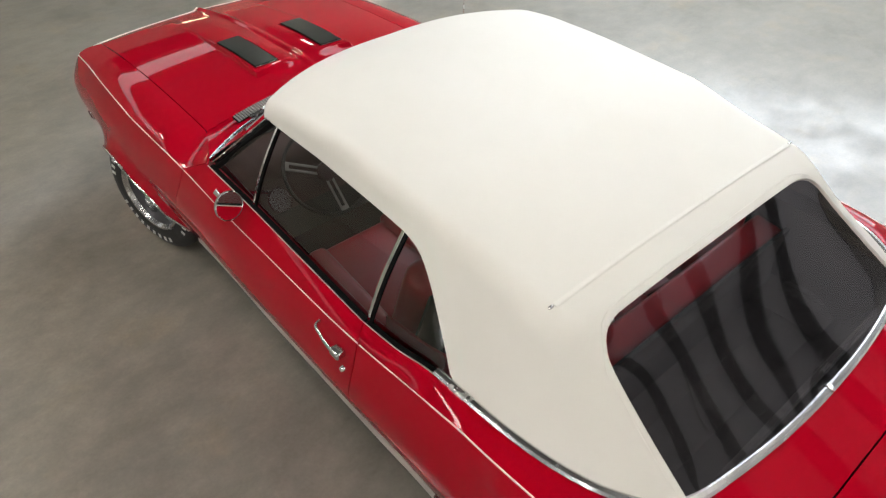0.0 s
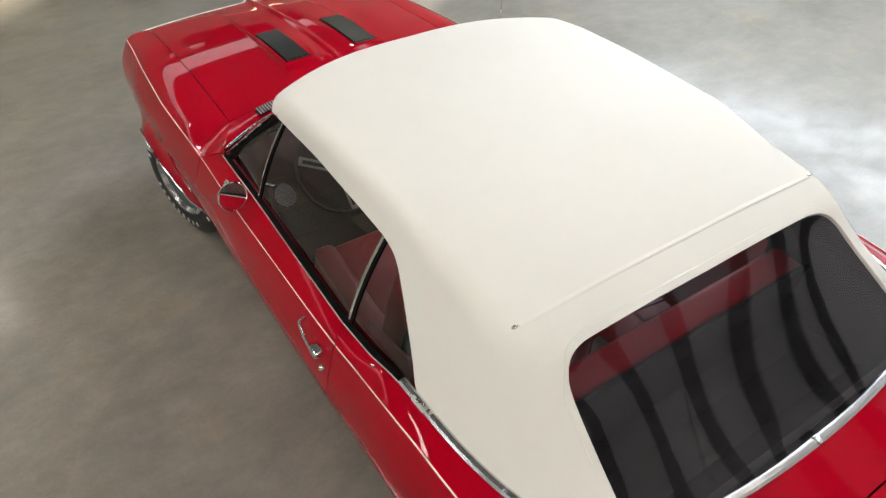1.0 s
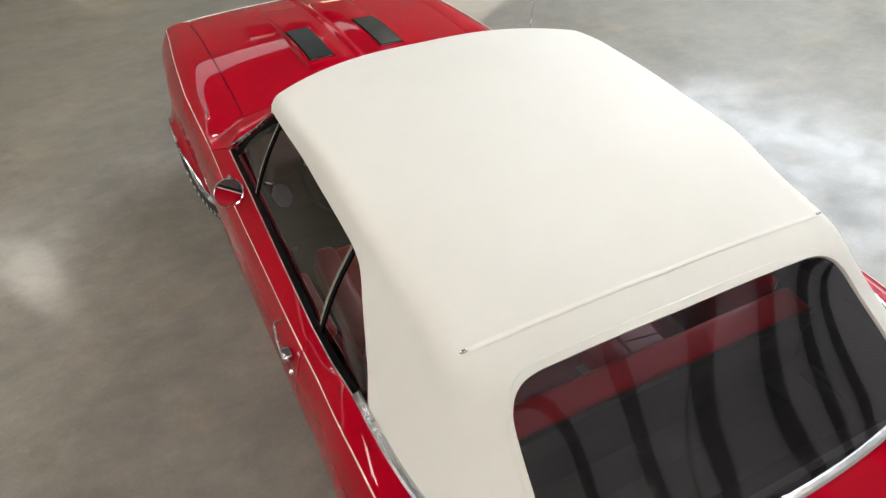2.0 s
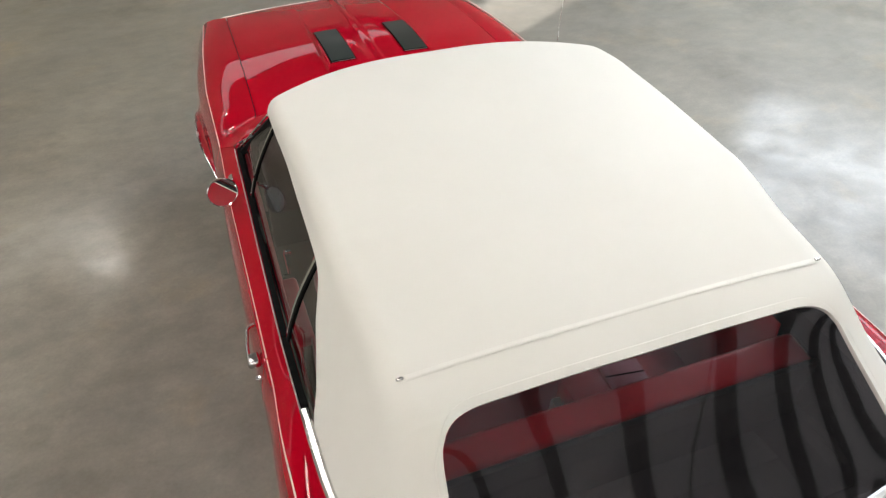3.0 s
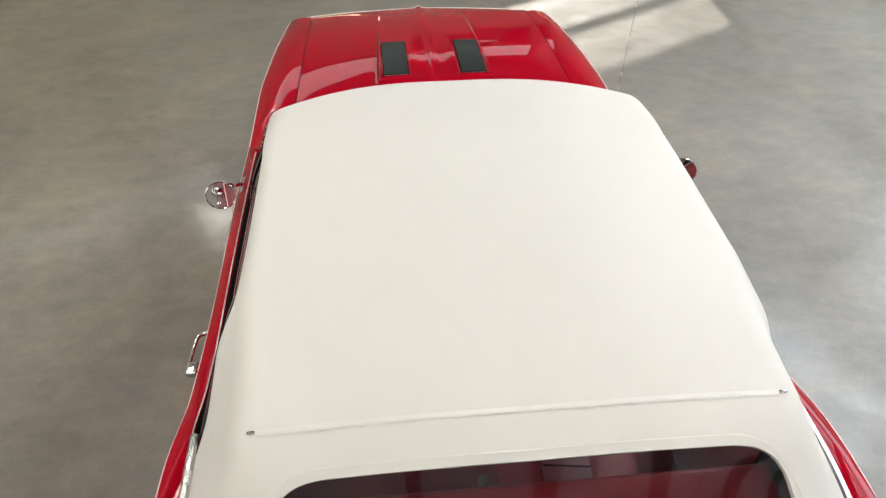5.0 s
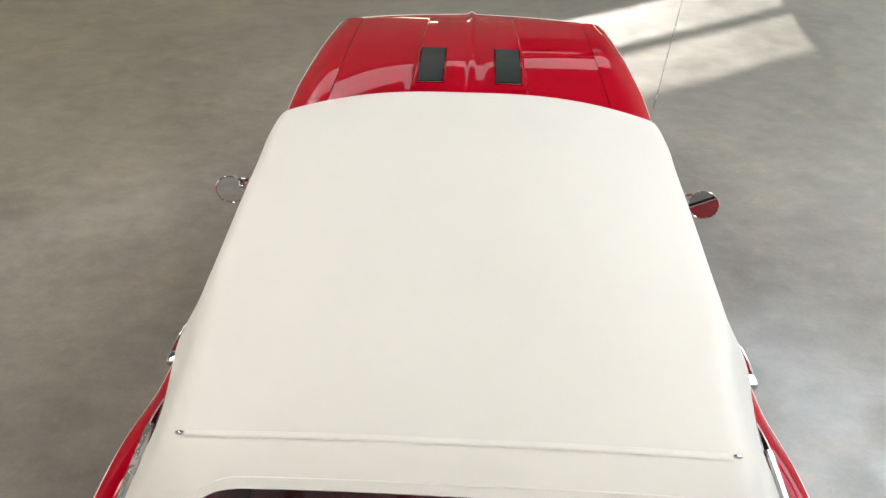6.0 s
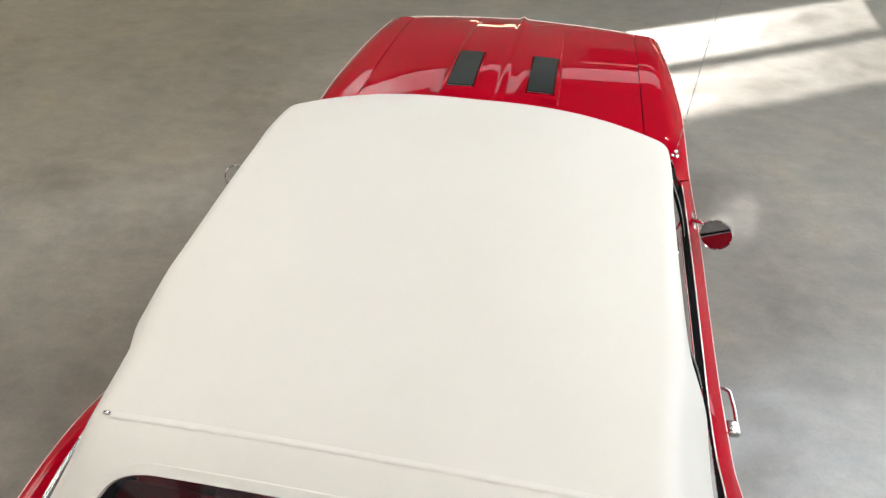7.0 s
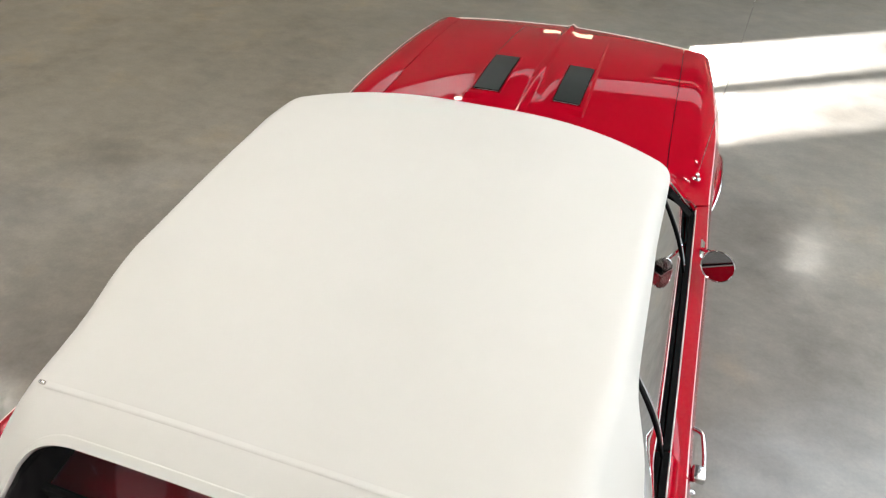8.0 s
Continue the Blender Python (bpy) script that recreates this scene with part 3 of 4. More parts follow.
def side_panel(y0, y1, tx, tz, sign, n, sill=0.235, m=14, k=10, crown=0.003, flat=level):
    """One outer panel of the body side, from its lower edge over the rolled crease to its top edge."""
    rows = []
    for i in range(n + 1):
        s = i / n
        ymid = y0(0.6) * (1 - s) + y1(0.6) * s
        zb = arch(ymid, sill)
        low, high = [], []
        for j in range(m + 1):
            z = zb + (crease_z(ymid) - zb) * (j / m) ** 0.9
            y = y0(z) * (1 - s) + y1(z) * s
            low.append(Vector((sign * side_x(y, z), y, z)))
        z = crease_z(ymid)
        yc = y0(z) * (1 - s) + y1(z) * s
        yt = y0(0.97) * (1 - s) + y1(0.97) * s
        for j in range(1, k + 1):
            f = j / k
            y = yc + (yt - yc) * f
            x = crease_x(y) * (1 - f) + tx(y) * f
            g = f + (1 - (1 - f) ** 4 - f) * flat(y)
            zz = crease_z(yc) * (1 - g) + tz(y) * g + crown * math.sin(math.pi * f)
            high.append(Vector((sign * x, y, zz)))
        c = low.pop()
        a = c + (low[-1] - c).normalized() * 0.007
        b = c + (high[0] - c).normalized() * 0.007
        roll = [a * (1 - t) ** 2 + c * 2 * t * (1 - t) + b * t * t for t in (0, 0.25, 0.5, 0.75, 1)]
        rows.append(low + roll + high)
    return grid(rows, flip=sign < 0)


def hood_front(x):
    return 2.342 - 0.168 * (abs(x) / 0.78) ** 1.06


hood_mid = curve((0.80, 0.9655), (1.1, 0.9645), (1.33, 0.960), (1.55, 0.9475), (1.9, 0.912), (2.15, 0.868), (2.345, 0.818))


def bulge(x, y):
    """The two raised fields of the hood that carry the vents, and its middle ridge."""
    ax = abs(x)
    edge = 0.292 - 0.040 * max(0.0, (y - 1.1)) / 1.2
    up = min(1.0, max(0.0, (edge - ax) / 0.013))
    up = up * up * (3 - 2 * up)
    rear = min(1.0, max(0.0, (y - 1.085) / 0.025))
    rear = rear * rear * (3 - 2 * rear)
    ahead = min(1.0, max(0.0, (2.12 - y) / 0.75))
    valley = min(1.0, max(0.0, (ax - 0.015) / 0.085))
    valley = valley * valley * (3 - 2 * valley)
    return 0.020 * up * rear * ahead * (0.25 + 0.75 * valley) + (0.006 + 0.010 * min(1.0, max(0.0, (y - 1.95) / 0.38)) ** 2) * max(0.0, 1 - ax / 0.026)


def hood_z(x, y):
    f = min(1.0, abs(x) / 0.68)
    zc, ze = hood_mid(y), top_z(y)
    front = hood_front(x)
    drop = 0.010 * max(0.0, 1 - (front - y) / 0.05) ** 2
    return zc + (ze - zc) * f ** 2.2 + bulge(x, y) - drop


def hood_rear(x):
    return 0.835 + 0.085 * (1 - (abs(x) / 0.69) ** 2)


def build_hood(car):
    xs = sorted(set([round(v, 4) for v in spread(-1, 1, 40)] + [s * v for s in (-1, 1) for v in [0.0, 0.02, 0.035] + spread(0.325, 0.425, 24)]))
    ys = [0.0, 0.03, 0.06, 0.10, 0.13, 0.145, 0.155, 0.165, 0.175, 0.185, 0.195, 0.21] + spread(0.25, 0.97, 24) + [0.98, 0.99, 1.0]
    rows = []
    for u in ys:
        row = []
        for s in xs:
            y0, x1 = hood_rear(s * 0.68), 0.0
            y = y0
            for _ in range(3):
                x1 = s * (top_x(y) - 0.004)
                y = hood_rear(x1) + (hood_front(x1) - hood_rear(x1)) * u
            row.append((x1, y, hood_z(x1, y)))
        rows.append(row)
    hood = part("hood", grid(rows, flip=True), PAINT, car, "glossy red hood with two raised vent fields", 30)
    thicken(hood, 0.012)
    for s in (-1, 1):
        cx, y0, y1 = s * 0.193, 1.153, 1.550
        w = 0.060
        rows = [[(cx + w * a, y, hood_z(cx + w * a, y) + 0.0035) for a in spread(-1, 1, 6)] for y in spread(y0, y1, 10)]
        v = part("hood_vent", grid(rows), GRILLE, hood, "black mesh insert of the hood vent")
        thicken(v, 0.005)
        loop = [(cx - w, y0), (cx + w, y0), (cx + w, y1), (cx - w, y1)]
        path = []
        for (ax, ay), (bx, by) in zip(loop, loop[1:] + loop[:1]):
            path += [(ax + (bx - ax) * i / 6, ay + (by - ay) * i / 6) for i in range(6)]
        path = [(x, y, hood_z(x, y) + 0.002) for x, y in path]
        part("vent_frame", sweep(path, [(-0.003, -0.008), (0.003, -0.008), (0.003, 0.0045), (-0.003, 0.0045)], closed=True), SEAL, hood)
        rim = [(x + math.copysign(0.010, x - cx), y + math.copysign(0.010, y - (y0 + y1) / 2)) for x, y, _ in path]
        part("vent_rim", sweep([(x, y, hood_z(x, y) + 0.0005) for x, y in rim], ring(0.0032, 8), closed=True), PAINT, hood, "raised red rim round the vent")
        rear = [(cx + a, y0 - 0.0035, hood_z(cx + a, y0 - 0.0035) + 0.004) for a in spread(-w, w, 6)]
        part("vent_edge", sweep(rear, ring(0.0016, 6)), WORN_CHROME, hood, "thin bright rear edge of the vent")
    # bright lip along the hood's front edge
    lip = [(x, hood_front(x) + 0.003, hood_z(x, hood_front(x) - 0.002) - 0.001) for x in spread(-0.660, 0.660, 60)]
    part("hood_lip", sweep(lip, ring(0.0065, 8)), CREAM, hood, "cream strip along the front edge")
    for s in (-1, 1):
        z0, z1 = hood_z(0.660, hood_front(0.660) - 0.002) - 0.001, crease_z(2.17) + 0.002
        lip = [(s * x, hood_front(x) + 0.003, z0 + (z1 - z0) * (x - 0.660) / 0.12) for x in spread(0.660, 0.780, 8)]
        part("fender_lip", sweep(lip, ring(0.0065, 8)), CREAM, car, "cream strip along the front edge")
    return hood


def build_shell(car):
    """Dark inner body under the panels, so that joints show as dark lines."""
    def slab(y0, y1, wf, z0, zf, n=10):
        rows = []
        for y in spread(y0, y1, n):
            w, z = wf(y), zf(y)
            rows.append([(-w, y, z0), (-w, y, z), (w, y, z), (w, y, z0)])
        bm = grid(rows, close=True, flip=True)
        bm.verts.ensure_lookup_table()
        for r in (rows[0], rows[-1]):
            bm.faces.new([min(bm.verts, key=lambda v, q=Vector(q): (v.co - q).length_squared) for q in r])
        bmesh.ops.recalc_face_normals(bm, faces=bm.faces)
        return bm
    part("engine_bay", slab(0.70, 2.10, lambda y: 0.70 - 0.1 * (y > 1.0) * (y < 1.85), 0.24, lambda y: top_z(y) - 0.035), SHADOWBOX, car)
    part("boot_box", slab(-2.22, -1.60, lambda y: 0.60, 0.24, lambda y: hip_z(y) - 0.05), SHADOWBOX, car)
    part("floor_pan", box(1.54, 2.4, 0.04, (0, -0.45, 0.24)), RED_CARPET, car, "dark red carpeted floor")
    for s in (-1, 1):
        # under the joints of the doors
        for gap, tx, tz in ((front_gap, belt_x, belt_z), (rear_gap, belt_x, belt_z)):
            rows = []
            for z in spread(0.25, 0.888, 20):
                y = gap(z)
                x = (side_x(y, z) if z < crease_z(y) else crease_x(y) + (tx(y) - crease_x(y)) * (z - crease_z(y)) / max(0.01, tz(y) - crease_z(y))) - 0.012
                rows.append([(s * x, y - 0.03, z), (s * x, y + 0.03, z)])
            part("door_jamb", grid(rows), SHADOWBOX, car)
        rows = [[(s * (top_x(y) + d), y, top_z(y) - 0.014) for d in (-0.03, 0.03)] for y in spread(0.72, 2.12, 20)]
        part("hood_gutter", grid(rows), SHADOWBOX, car)


def build_side(car, s):
    fy1 = lambda z: 2.172 + 0.09 * max(0.0, min(1.0, (0.82 - z) / 0.25)) - 0.06 * max(0.0, min(1.0, (0.5 - z) / 0.25)) ** 2
    fender = part("fender", side_panel(lambda z: front_gap(z) + 0.0025, lambda z: fy1(z), top_x, top_z, s, 60, flat=fender_level), PAINT, car)
    thicken(fender, 0.010)
    door = part("door", side_panel(lambda z: rear_gap(z) + 0.0025, lambda z: front_gap(z) - 0.0025, belt_x, belt_z, s, 30), PAINT, car, "glossy red door with crisp shoulder crease")
    thicken(door, 0.012)
    quarter = part("quarter_panel", side_panel(lambda z: TAIL, lambda z: rear_gap(z) - 0.0025, hip_x, hip_z, s, 60, crown=0.006), PAINT, car)
    thicken(quarter, 0.010)
    # painted stripe along the crease
    for part_name, ya, yb in ((fender, 2.165, 0.712), (door, 0.700, -0.576), (quarter, -0.586, -2.24)):
        line = [(s * (crease_x(y) - 0.0026), y, crease_z(y) + 0.0002) for y in spread(ya, yb, 40)]
        part("pinstripe", sweep(line, ring(0.0029, 6)), PINSTRIPE, part_name, "thin pale painted stripe")
    # sill with its bright strip
    ys = spread(-0.93, 1.03, 24)
    part("rocker_trim", sweep([(s * (side_x(y, 0.245) + 0.002), y, 0.245) for y in ys], [(-0.004, -0.028), (0.006, -0.024), (0.006, 0.024), (-0.004, 0.028)]), SATIN, car, "bright metal sill strip")
    part("rocker", sweep([(s * (side_x(y, 0.22) - 0.06), y, 0.19) for y in ys], [(-0.03, -0.04), (0.02, -0.04), (0.02, 0.05), (-0.03, 0.05)]), SHADOWBOX, car)
    for axle in (AXLE_F, AXLE_R):
        r = ARCH_R
        pts = []
        for a in spread(10, 170, 40):
            y = axle + r * math.cos(radians(a)) * 0.998
            z = max(ARCH_Z + r * math.sin(radians(a)) * ARCH_F, 0.24)
            pts.append((s * (side_x(y, z) + 0.003), y, z))
        part("arch_trim", sweep(pts, ring(0.0065, 8)), MOULD, car, "thin chrome wheel-arch strip")
        rows = []
        for a in spread(0, 180, 28):
            y, z = axle + 0.44 * math.cos(radians(a)), 0.28 + 0.38 * math.sin(radians(a))
            rows.append([(s * 0.56, y, z), (s * 0.79, y, z)])
        part("wheel_house", grid(rows), SHADOWBOX, car)
    # belt weatherstrip and its bright edge
    ys = spread(0.56, -0.53, 20)
    part("belt_seal", sweep([(s * (belt_x(y) - 0.011), y, belt_z(y) - 0.004) for y in ys], [(-0.013, -0.02), (0.007, -0.02), (0.007, -0.002), (-0.013, 0.003)]), SEAL, car, "black rubber weatherstrip")
    part("belt_strip", sweep([(s * (belt_x(y) + 0.001), y, belt_z(y) + 0.001) for y in ys], ring(0.0022, 6)), SATIN, car)
    ys = spread(-0.535, -0.90, 14)
    part("belt_seal", sweep([(s * (hip_x(y) - 0.011), y, hip_z(y) - 0.006) for y in ys], [(-0.013, -0.02), (0.007, -0.02), (0.007, -0.002), (-0.013, 0.003)]), SEAL, car, "black rubber weatherstrip")
    part("belt_strip", sweep([(s * (hip_x(y) + 0.001), y, hip_z(y) + 0.001) for y in ys], ring(0.0022, 6)), SATIN, car)
    return door


def build_front_and_tail(car):
    # nose panel closing the body
    rows = []
    for x in spread(-0.785, 0.785, 40):
        y, z = hood_front(x) - 0.004, (hood_z(x, hood_front(x)) if abs(x) < 0.66 else 0.826 - 0.014 * (abs(x) - 0.66) / 0.12)
        rows.append([(x, y, z - 0.012), (x, y - 0.035, z - 0.10), (x, y - 0.05, 0.55), (x * 0.99, y - 0.03, 0.42), (x * 0.96, y - 0.10, 0.26)])
    thicken(part("nose_panel", grid(rows), PAINT, car), 0.01)
    # deck between top and boot lid, boot lid, tail panel
    rows = []
    for u in spread(0, 1, 10):
        row = []
        for x in spread(-1, 1, 30):
            y = -1.838 + u * (1.838 - 1.672 + 0.085 * abs(x) ** 2.4)
            row.append((x * (hip_x(y) - 0.003), y, hip_z(y) + 0.012 * (1 - x * x)))
        rows.append(row)
    deck = part("deck_panel", grid(rows, flip=True), PAINT, car)
    thicken(deck, 0.01)
    rows = []
    for y in spread(TAIL + 0.02, -1.843, 14):
        rows.append([(x * (hip_x(y) - 0.004), y, hip_z(y) + 0.012 * (1 - x * x)) for x in spread(-1, 1, 30)])
    thicken(part("boot_lid", grid(rows, flip=True), PAINT, car, "glossy red boot lid"), 0.01)
    rows = []
    for x in spread(-0.76, 0.76, 30):
        z = hip_z(TAIL) + 0.012 * (1 - (x / 0.65) ** 2) if abs(x) < 0.64 else 0.862 + (hip_z(TAIL) - 0.862) * (0.76 - abs(x)) / 0.12
        rows.append([(x, TAIL + 0.015, z - 0.004), (x, TAIL - 0.01, 0.70), (x, TAIL, 0.50), (x * 0.97, TAIL + 0.06, 0.25)])
    thicken(part("tail_panel", grid(rows, flip=True), PAINT, car), 0.01)


# ---- folding top ----
roof_mid = curve((0.44, 1.342), (0.39, 1.356), (0.2, 1.376), (-0.25, 1.390), (-0.62, 1.3835), (-0.645, 1.3825), (-0.665, 1.3800), (-0.69, 1.3765), (-0.90, 1.346), (-1.088, 1.316), (-1.20, 1.281), (-1.35, 1.192), (-1.5, 1.099), (-1.66, 1.0))
roof_edge_x = curve((0.2, 0.698), (0.163, 0.697), (0.0, 0.697), (-0.25, 0.703), (-0.571, 0.713), (-0.645, 0.722), (-0.70, 0.738), (-0.758, 0.760), (-0.816, 0.780), (-0.879, 0.803), (-0.93, 0.826), (-0.96, 0.832), (-1.1, 0.832), (-1.25, 0.818), (-1.42, 0.776), (-1.52, 0.716), (-1.60, 0.655))
roof_edge_z = curve((0.2, 1.285), (-0.2, 1.288), (-0.56, 1.284), (-0.645, 1.274), (-0.70, 1.258), (-0.758, 1.222), (-0.816, 1.150), (-0.879, 1.072), (-0.93, 1.025), (-0.96, 1.018), (-1.2, 1.024), (-1.42, 1.022), (-1.52, 1.016), (-1.60, 1.008))
shoulder_x = curve((0.2, 0.690), (0.0, 0.682), (-0.3, 0.678), (-0.60, 0.677), (-0.69, 0.674), (-0.95, 0.661), (-1.088, 0.664), (-1.3, 0.645), (-1.45, 0.640), (-1.6, 0.64))
shoulder_r = curve((0.3, 0.045), (-0.6, 0.042), (-0.66, 0.036), (-0.75, 0.044), (-1.0, 0.055), (-1.12, 0.06), (-1.3, 0.15), (-1.6, 0.10))
WINDOW_TOP = -1.204
window_w = curve((-1.204, 0.470), (-1.208, 0.505), (-1.218, 0.537), (-1.238, 0.565), (-1.27, 0.585), (-1.33, 0.596), (-1.60, 0.630))


def roof_profile(y):
    """Half section of the top at y, from its lower edge to the middle."""
    a = Vector((roof_edge_x(y), 0, roof_edge_z(y)))
    zt = roof_mid(y)
    c = Vector((min(shoulder_x(y), a.x), 0, max(zt - 0.012, a.z + 0.002)))
    b = Vector((0, 0, max(zt, a.z + 0.004)))
    r = shoulder_r(y)
    d1, d2 = min(r, (c - a).length * 0.9), min(r, 0.3)
    p1 = c + (a - c).normalized() * d1
    p2 = c + (b - c).normalized() * d2
    pts = [a, a.lerp(p1, 0.35), a.lerp(p1, 0.7)]
    for t in spread(0, 1, 10):
        pts.append(p1 * (1 - t) ** 2 + c * 2 * t * (1 - t) + p2 * t * t)
    for t in spread(0, 1, 14)[1:]:
        q = p2.lerp(b, t)
        q.z += 0.006 * math.sin(math.pi * t)
        pts.append(q)
    return [(p.x, p.z) for p in pts]


def cut_profile(y, w):
    """The profile from its lower edge inward to half width w, evenly resampled."""
    pts = roof_profile(y)
    out = [pts[0]]
    for (x0, z0), (x1, z1) in zip(pts, pts[1:]):
        if x1 <= w:
            t = (x0 - w) / max(1e-6, x0 - x1)
            out.append((w, z0 + (z1 - z0) * t))
            break
        out.append((x1, z1))
    return resample(out, 26)


def resample(pts, n):
    ps = [Vector((x, z)) for x, z in pts]
    ls = [0.0]
    for a, b in zip(ps, ps[1:]):
        ls.append(ls[-1] + (b - a).length)
    out = []
    for i in range(n + 1):
        d = ls[-1] * i / n
        k = max(j for j in range(len(ls)) if ls[j] <= d + 1e-9)
        k = min(k, len(ps) - 2)
        t = (d - ls[k]) / max(1e-9, ls[k + 1] - ls[k])
        q = ps[k].lerp(ps[k + 1], min(1.0, t))
        out.append((q.x, q.y))
    return out


def front_shift(x, y):
    """The header bows forward in the middle."""
    f = max(0.0, min(1.0, (y + 0.35) / 0.75))
    return 0.0 if f == 0 else -(0.018 + 0.167 * min(1.0, abs(x) / 0.70) ** 2.7) * f * f * (3 - 2 * f)


def roof_height(x, y):
    pts = roof_profile(y)
    for (x0, z0), (x1, z1) in zip(pts, pts[1:]):
        if x1 <= abs(x) <= x0:
            return z0 + (z1 - z0) * (x0 - abs(x)) / max(1e-6, x0 - x1)
    return pts[-1][1]


def build_top(car):
    ys = [0.430, 0.422, 0.41, 0.385, 0.35] + spread(0.30, -0.50, 16) + spread(-0.54, -1.0, 24) + spread(-1.02, WINDOW_TOP, 12)
    w0 = window_w(WINDOW_TOP)
    rows = []
    for y in ys:
        half = cut_profile(y, w0) + [(w0 * (1 - t), roof_height(w0 * (1 - t), y)) for t in spread(0, 1, 10)[1:]]
        left = [(-x, y + front_shift(x, y), z) for x, z in half]
        right = [(x, y + front_shift(x, y), z) for x, z in half[:-1]][::-1]
        rows.append(left + right)
    sheets = [grid(rows)]
    ys = [WINDOW_TOP, -1.206, -1.208, -1.212, -1.218, -1.227, -1.238, -1.26, -1.275, -1.30, -1.33] + spread(-1.36, -1.598, 12)
    for s in (-1, 1):
        rows = [[(s * x, y, z) for x, z in cut_profile(y, window_w(y))] for y in ys]
        sheets.append(grid(rows, flip=s > 0))
    bm = join(*sheets)
    bmesh.ops.remove_doubles(bm, verts=bm.verts, dist=2e-4)
    top = part("folding_top", bm, [TOP, BLACK], car, "taut white vinyl folding top", 50)
    thicken(top, 0.012, inner=1)
    # clear rear window, slightly baggy
    rows = []
    for u in spread(0, 1, 24):
        row = []
        for s in spread(-1, 1, 40):
            x = s * 0.66
            yt, yb = WINDOW_TOP + 0.012, -1.655 + 0.055 * abs(s) ** 2.2
            y = yt + (yb - yt) * u
            w = window_w(max(-1.6, min(WINDOW_TOP, y))) + 0.012
            x = s * min(w, 0.655)
            row.append((x, y, roof_height(x, y) - 0.004))
        rows.append(row)
    z = np.array([[p[2] for p in r] for r in rows])
    for _ in range(60):
        z[1:-1, 1:-1] = (z[:-2, 1:-1] + z[2:, 1:-1] + z[1:-1, :-2] + z[1:-1, 2:]) / 4
    rows = [[(p[0], p[1], float(z[i, j])) for j, p in enumerate(r)] for i, r in enumerate(rows)]
    win = part("rear_window", grid(rows), CLEAR_VINYL, car, "dark clear vinyl rear window with creases")
    win.visible_shadow = False
    # bead over the rear bow with its end caps
    line = [(x, -1.088 - 0.004 * abs(x), roof_height(x, -1.088) - 0.0005) for x in spread(-0.615, 0.615, 40)]
    welt = [(-0.012, -0.001), (-0.009, 0.0010), (-0.004, 0.0014), (0.0, 0.0010), (0.004, 0.0014), (0.009, 0.0010), (0.012, -0.001)]
    part("seam_bead", sweep(line, welt), TOP, top, "raised vinyl welt across the top")
    # heat-sealed border round the clear window
    edge = [(-window_w(y) - 0.020, y) for y in spread(-1.57, -1.28, 12)]
    edge += [(-window_w(WINDOW_TOP) - 0.020 - 0.112 * math.cos(radians(a)) + 0.02, -1.262 + 0.080 * math.sin(radians(a))) for a in (20, 40, 60, 80)]
    edge += [(x, WINDOW_TOP + 0.022) for x in spread(-0.45, 0.0, 10)]
    edge += [(-x, y) for x, y in edge[-2::-1]]
    edge = smooth_line([(x, y, roof_height(x, y) + 0.0002) for x, y in edge], 3)
    part("window_border", sweep(edge, ring(0.0030, 6, 0.0007)), TOP, top, "raised welded border round the clear window")
    for s in (-1, 1):
        bm = revolve([(-0.009, 0.0), (-0.009, 0.004), (-0.003, 0.0055), (0.007, 0.0045), (0.010, 0.002), (0.010, 0.0)], 14, "x")
        bmesh.ops.transform(bm, matrix=Matrix.Translation((s * 0.628, -1.0905, roof_height(0.628, -1.09) + 0.002)) @ Matrix.Rotation(0 if s > 0 else math.pi, 4, "Z"), verts=bm.verts)
        part("bead_cap", bm, STEEL, top, "small chrome end cap")
    # bright moulding round the lower edge
    side = [(-hip_x(y) + 0.009, y, hip_z(y) + 0.006) for y in (-0.885, -0.98, -1.08, -1.18, -1.28, -1.37, -1.45)]
    mid = [(x, -1.668 + 0.055 * (abs(x) / 0.60) ** 2.2, 1.004 + 0.006 * abs(x)) for x in (-0.60, -0.50, -0.38, -0.25, -0.12)]
    half = side + [(-0.700, -1.563, 1.011)] + mid
    loop = smooth_line(half + [(0, -1.668, 1.004)] + [(-x, y, z) for x, y, z in half[::-1]], 6)
    for _ in range(6):
        loop = [loop[0]] + [(a + b * 2 + c) / 4 for a, b, c in zip(loop, loop[1:], loop[2:])] + [loop[-1]]
    prof = [(-0.014, -0.012), (0.012, -0.012), (0.0135, 0.000), (0.007, 0.007), (-0.005, 0.009), (-0.012, 0.005)]
    part("top_moulding", sweep(loop, prof), MOULD, car, "bright metal moulding round the top")
    part("moulding_clip", box(0.020, 0.029, 0.008, (0, -1.669, 1.0105), 0.003), MOULD, car)
    return top


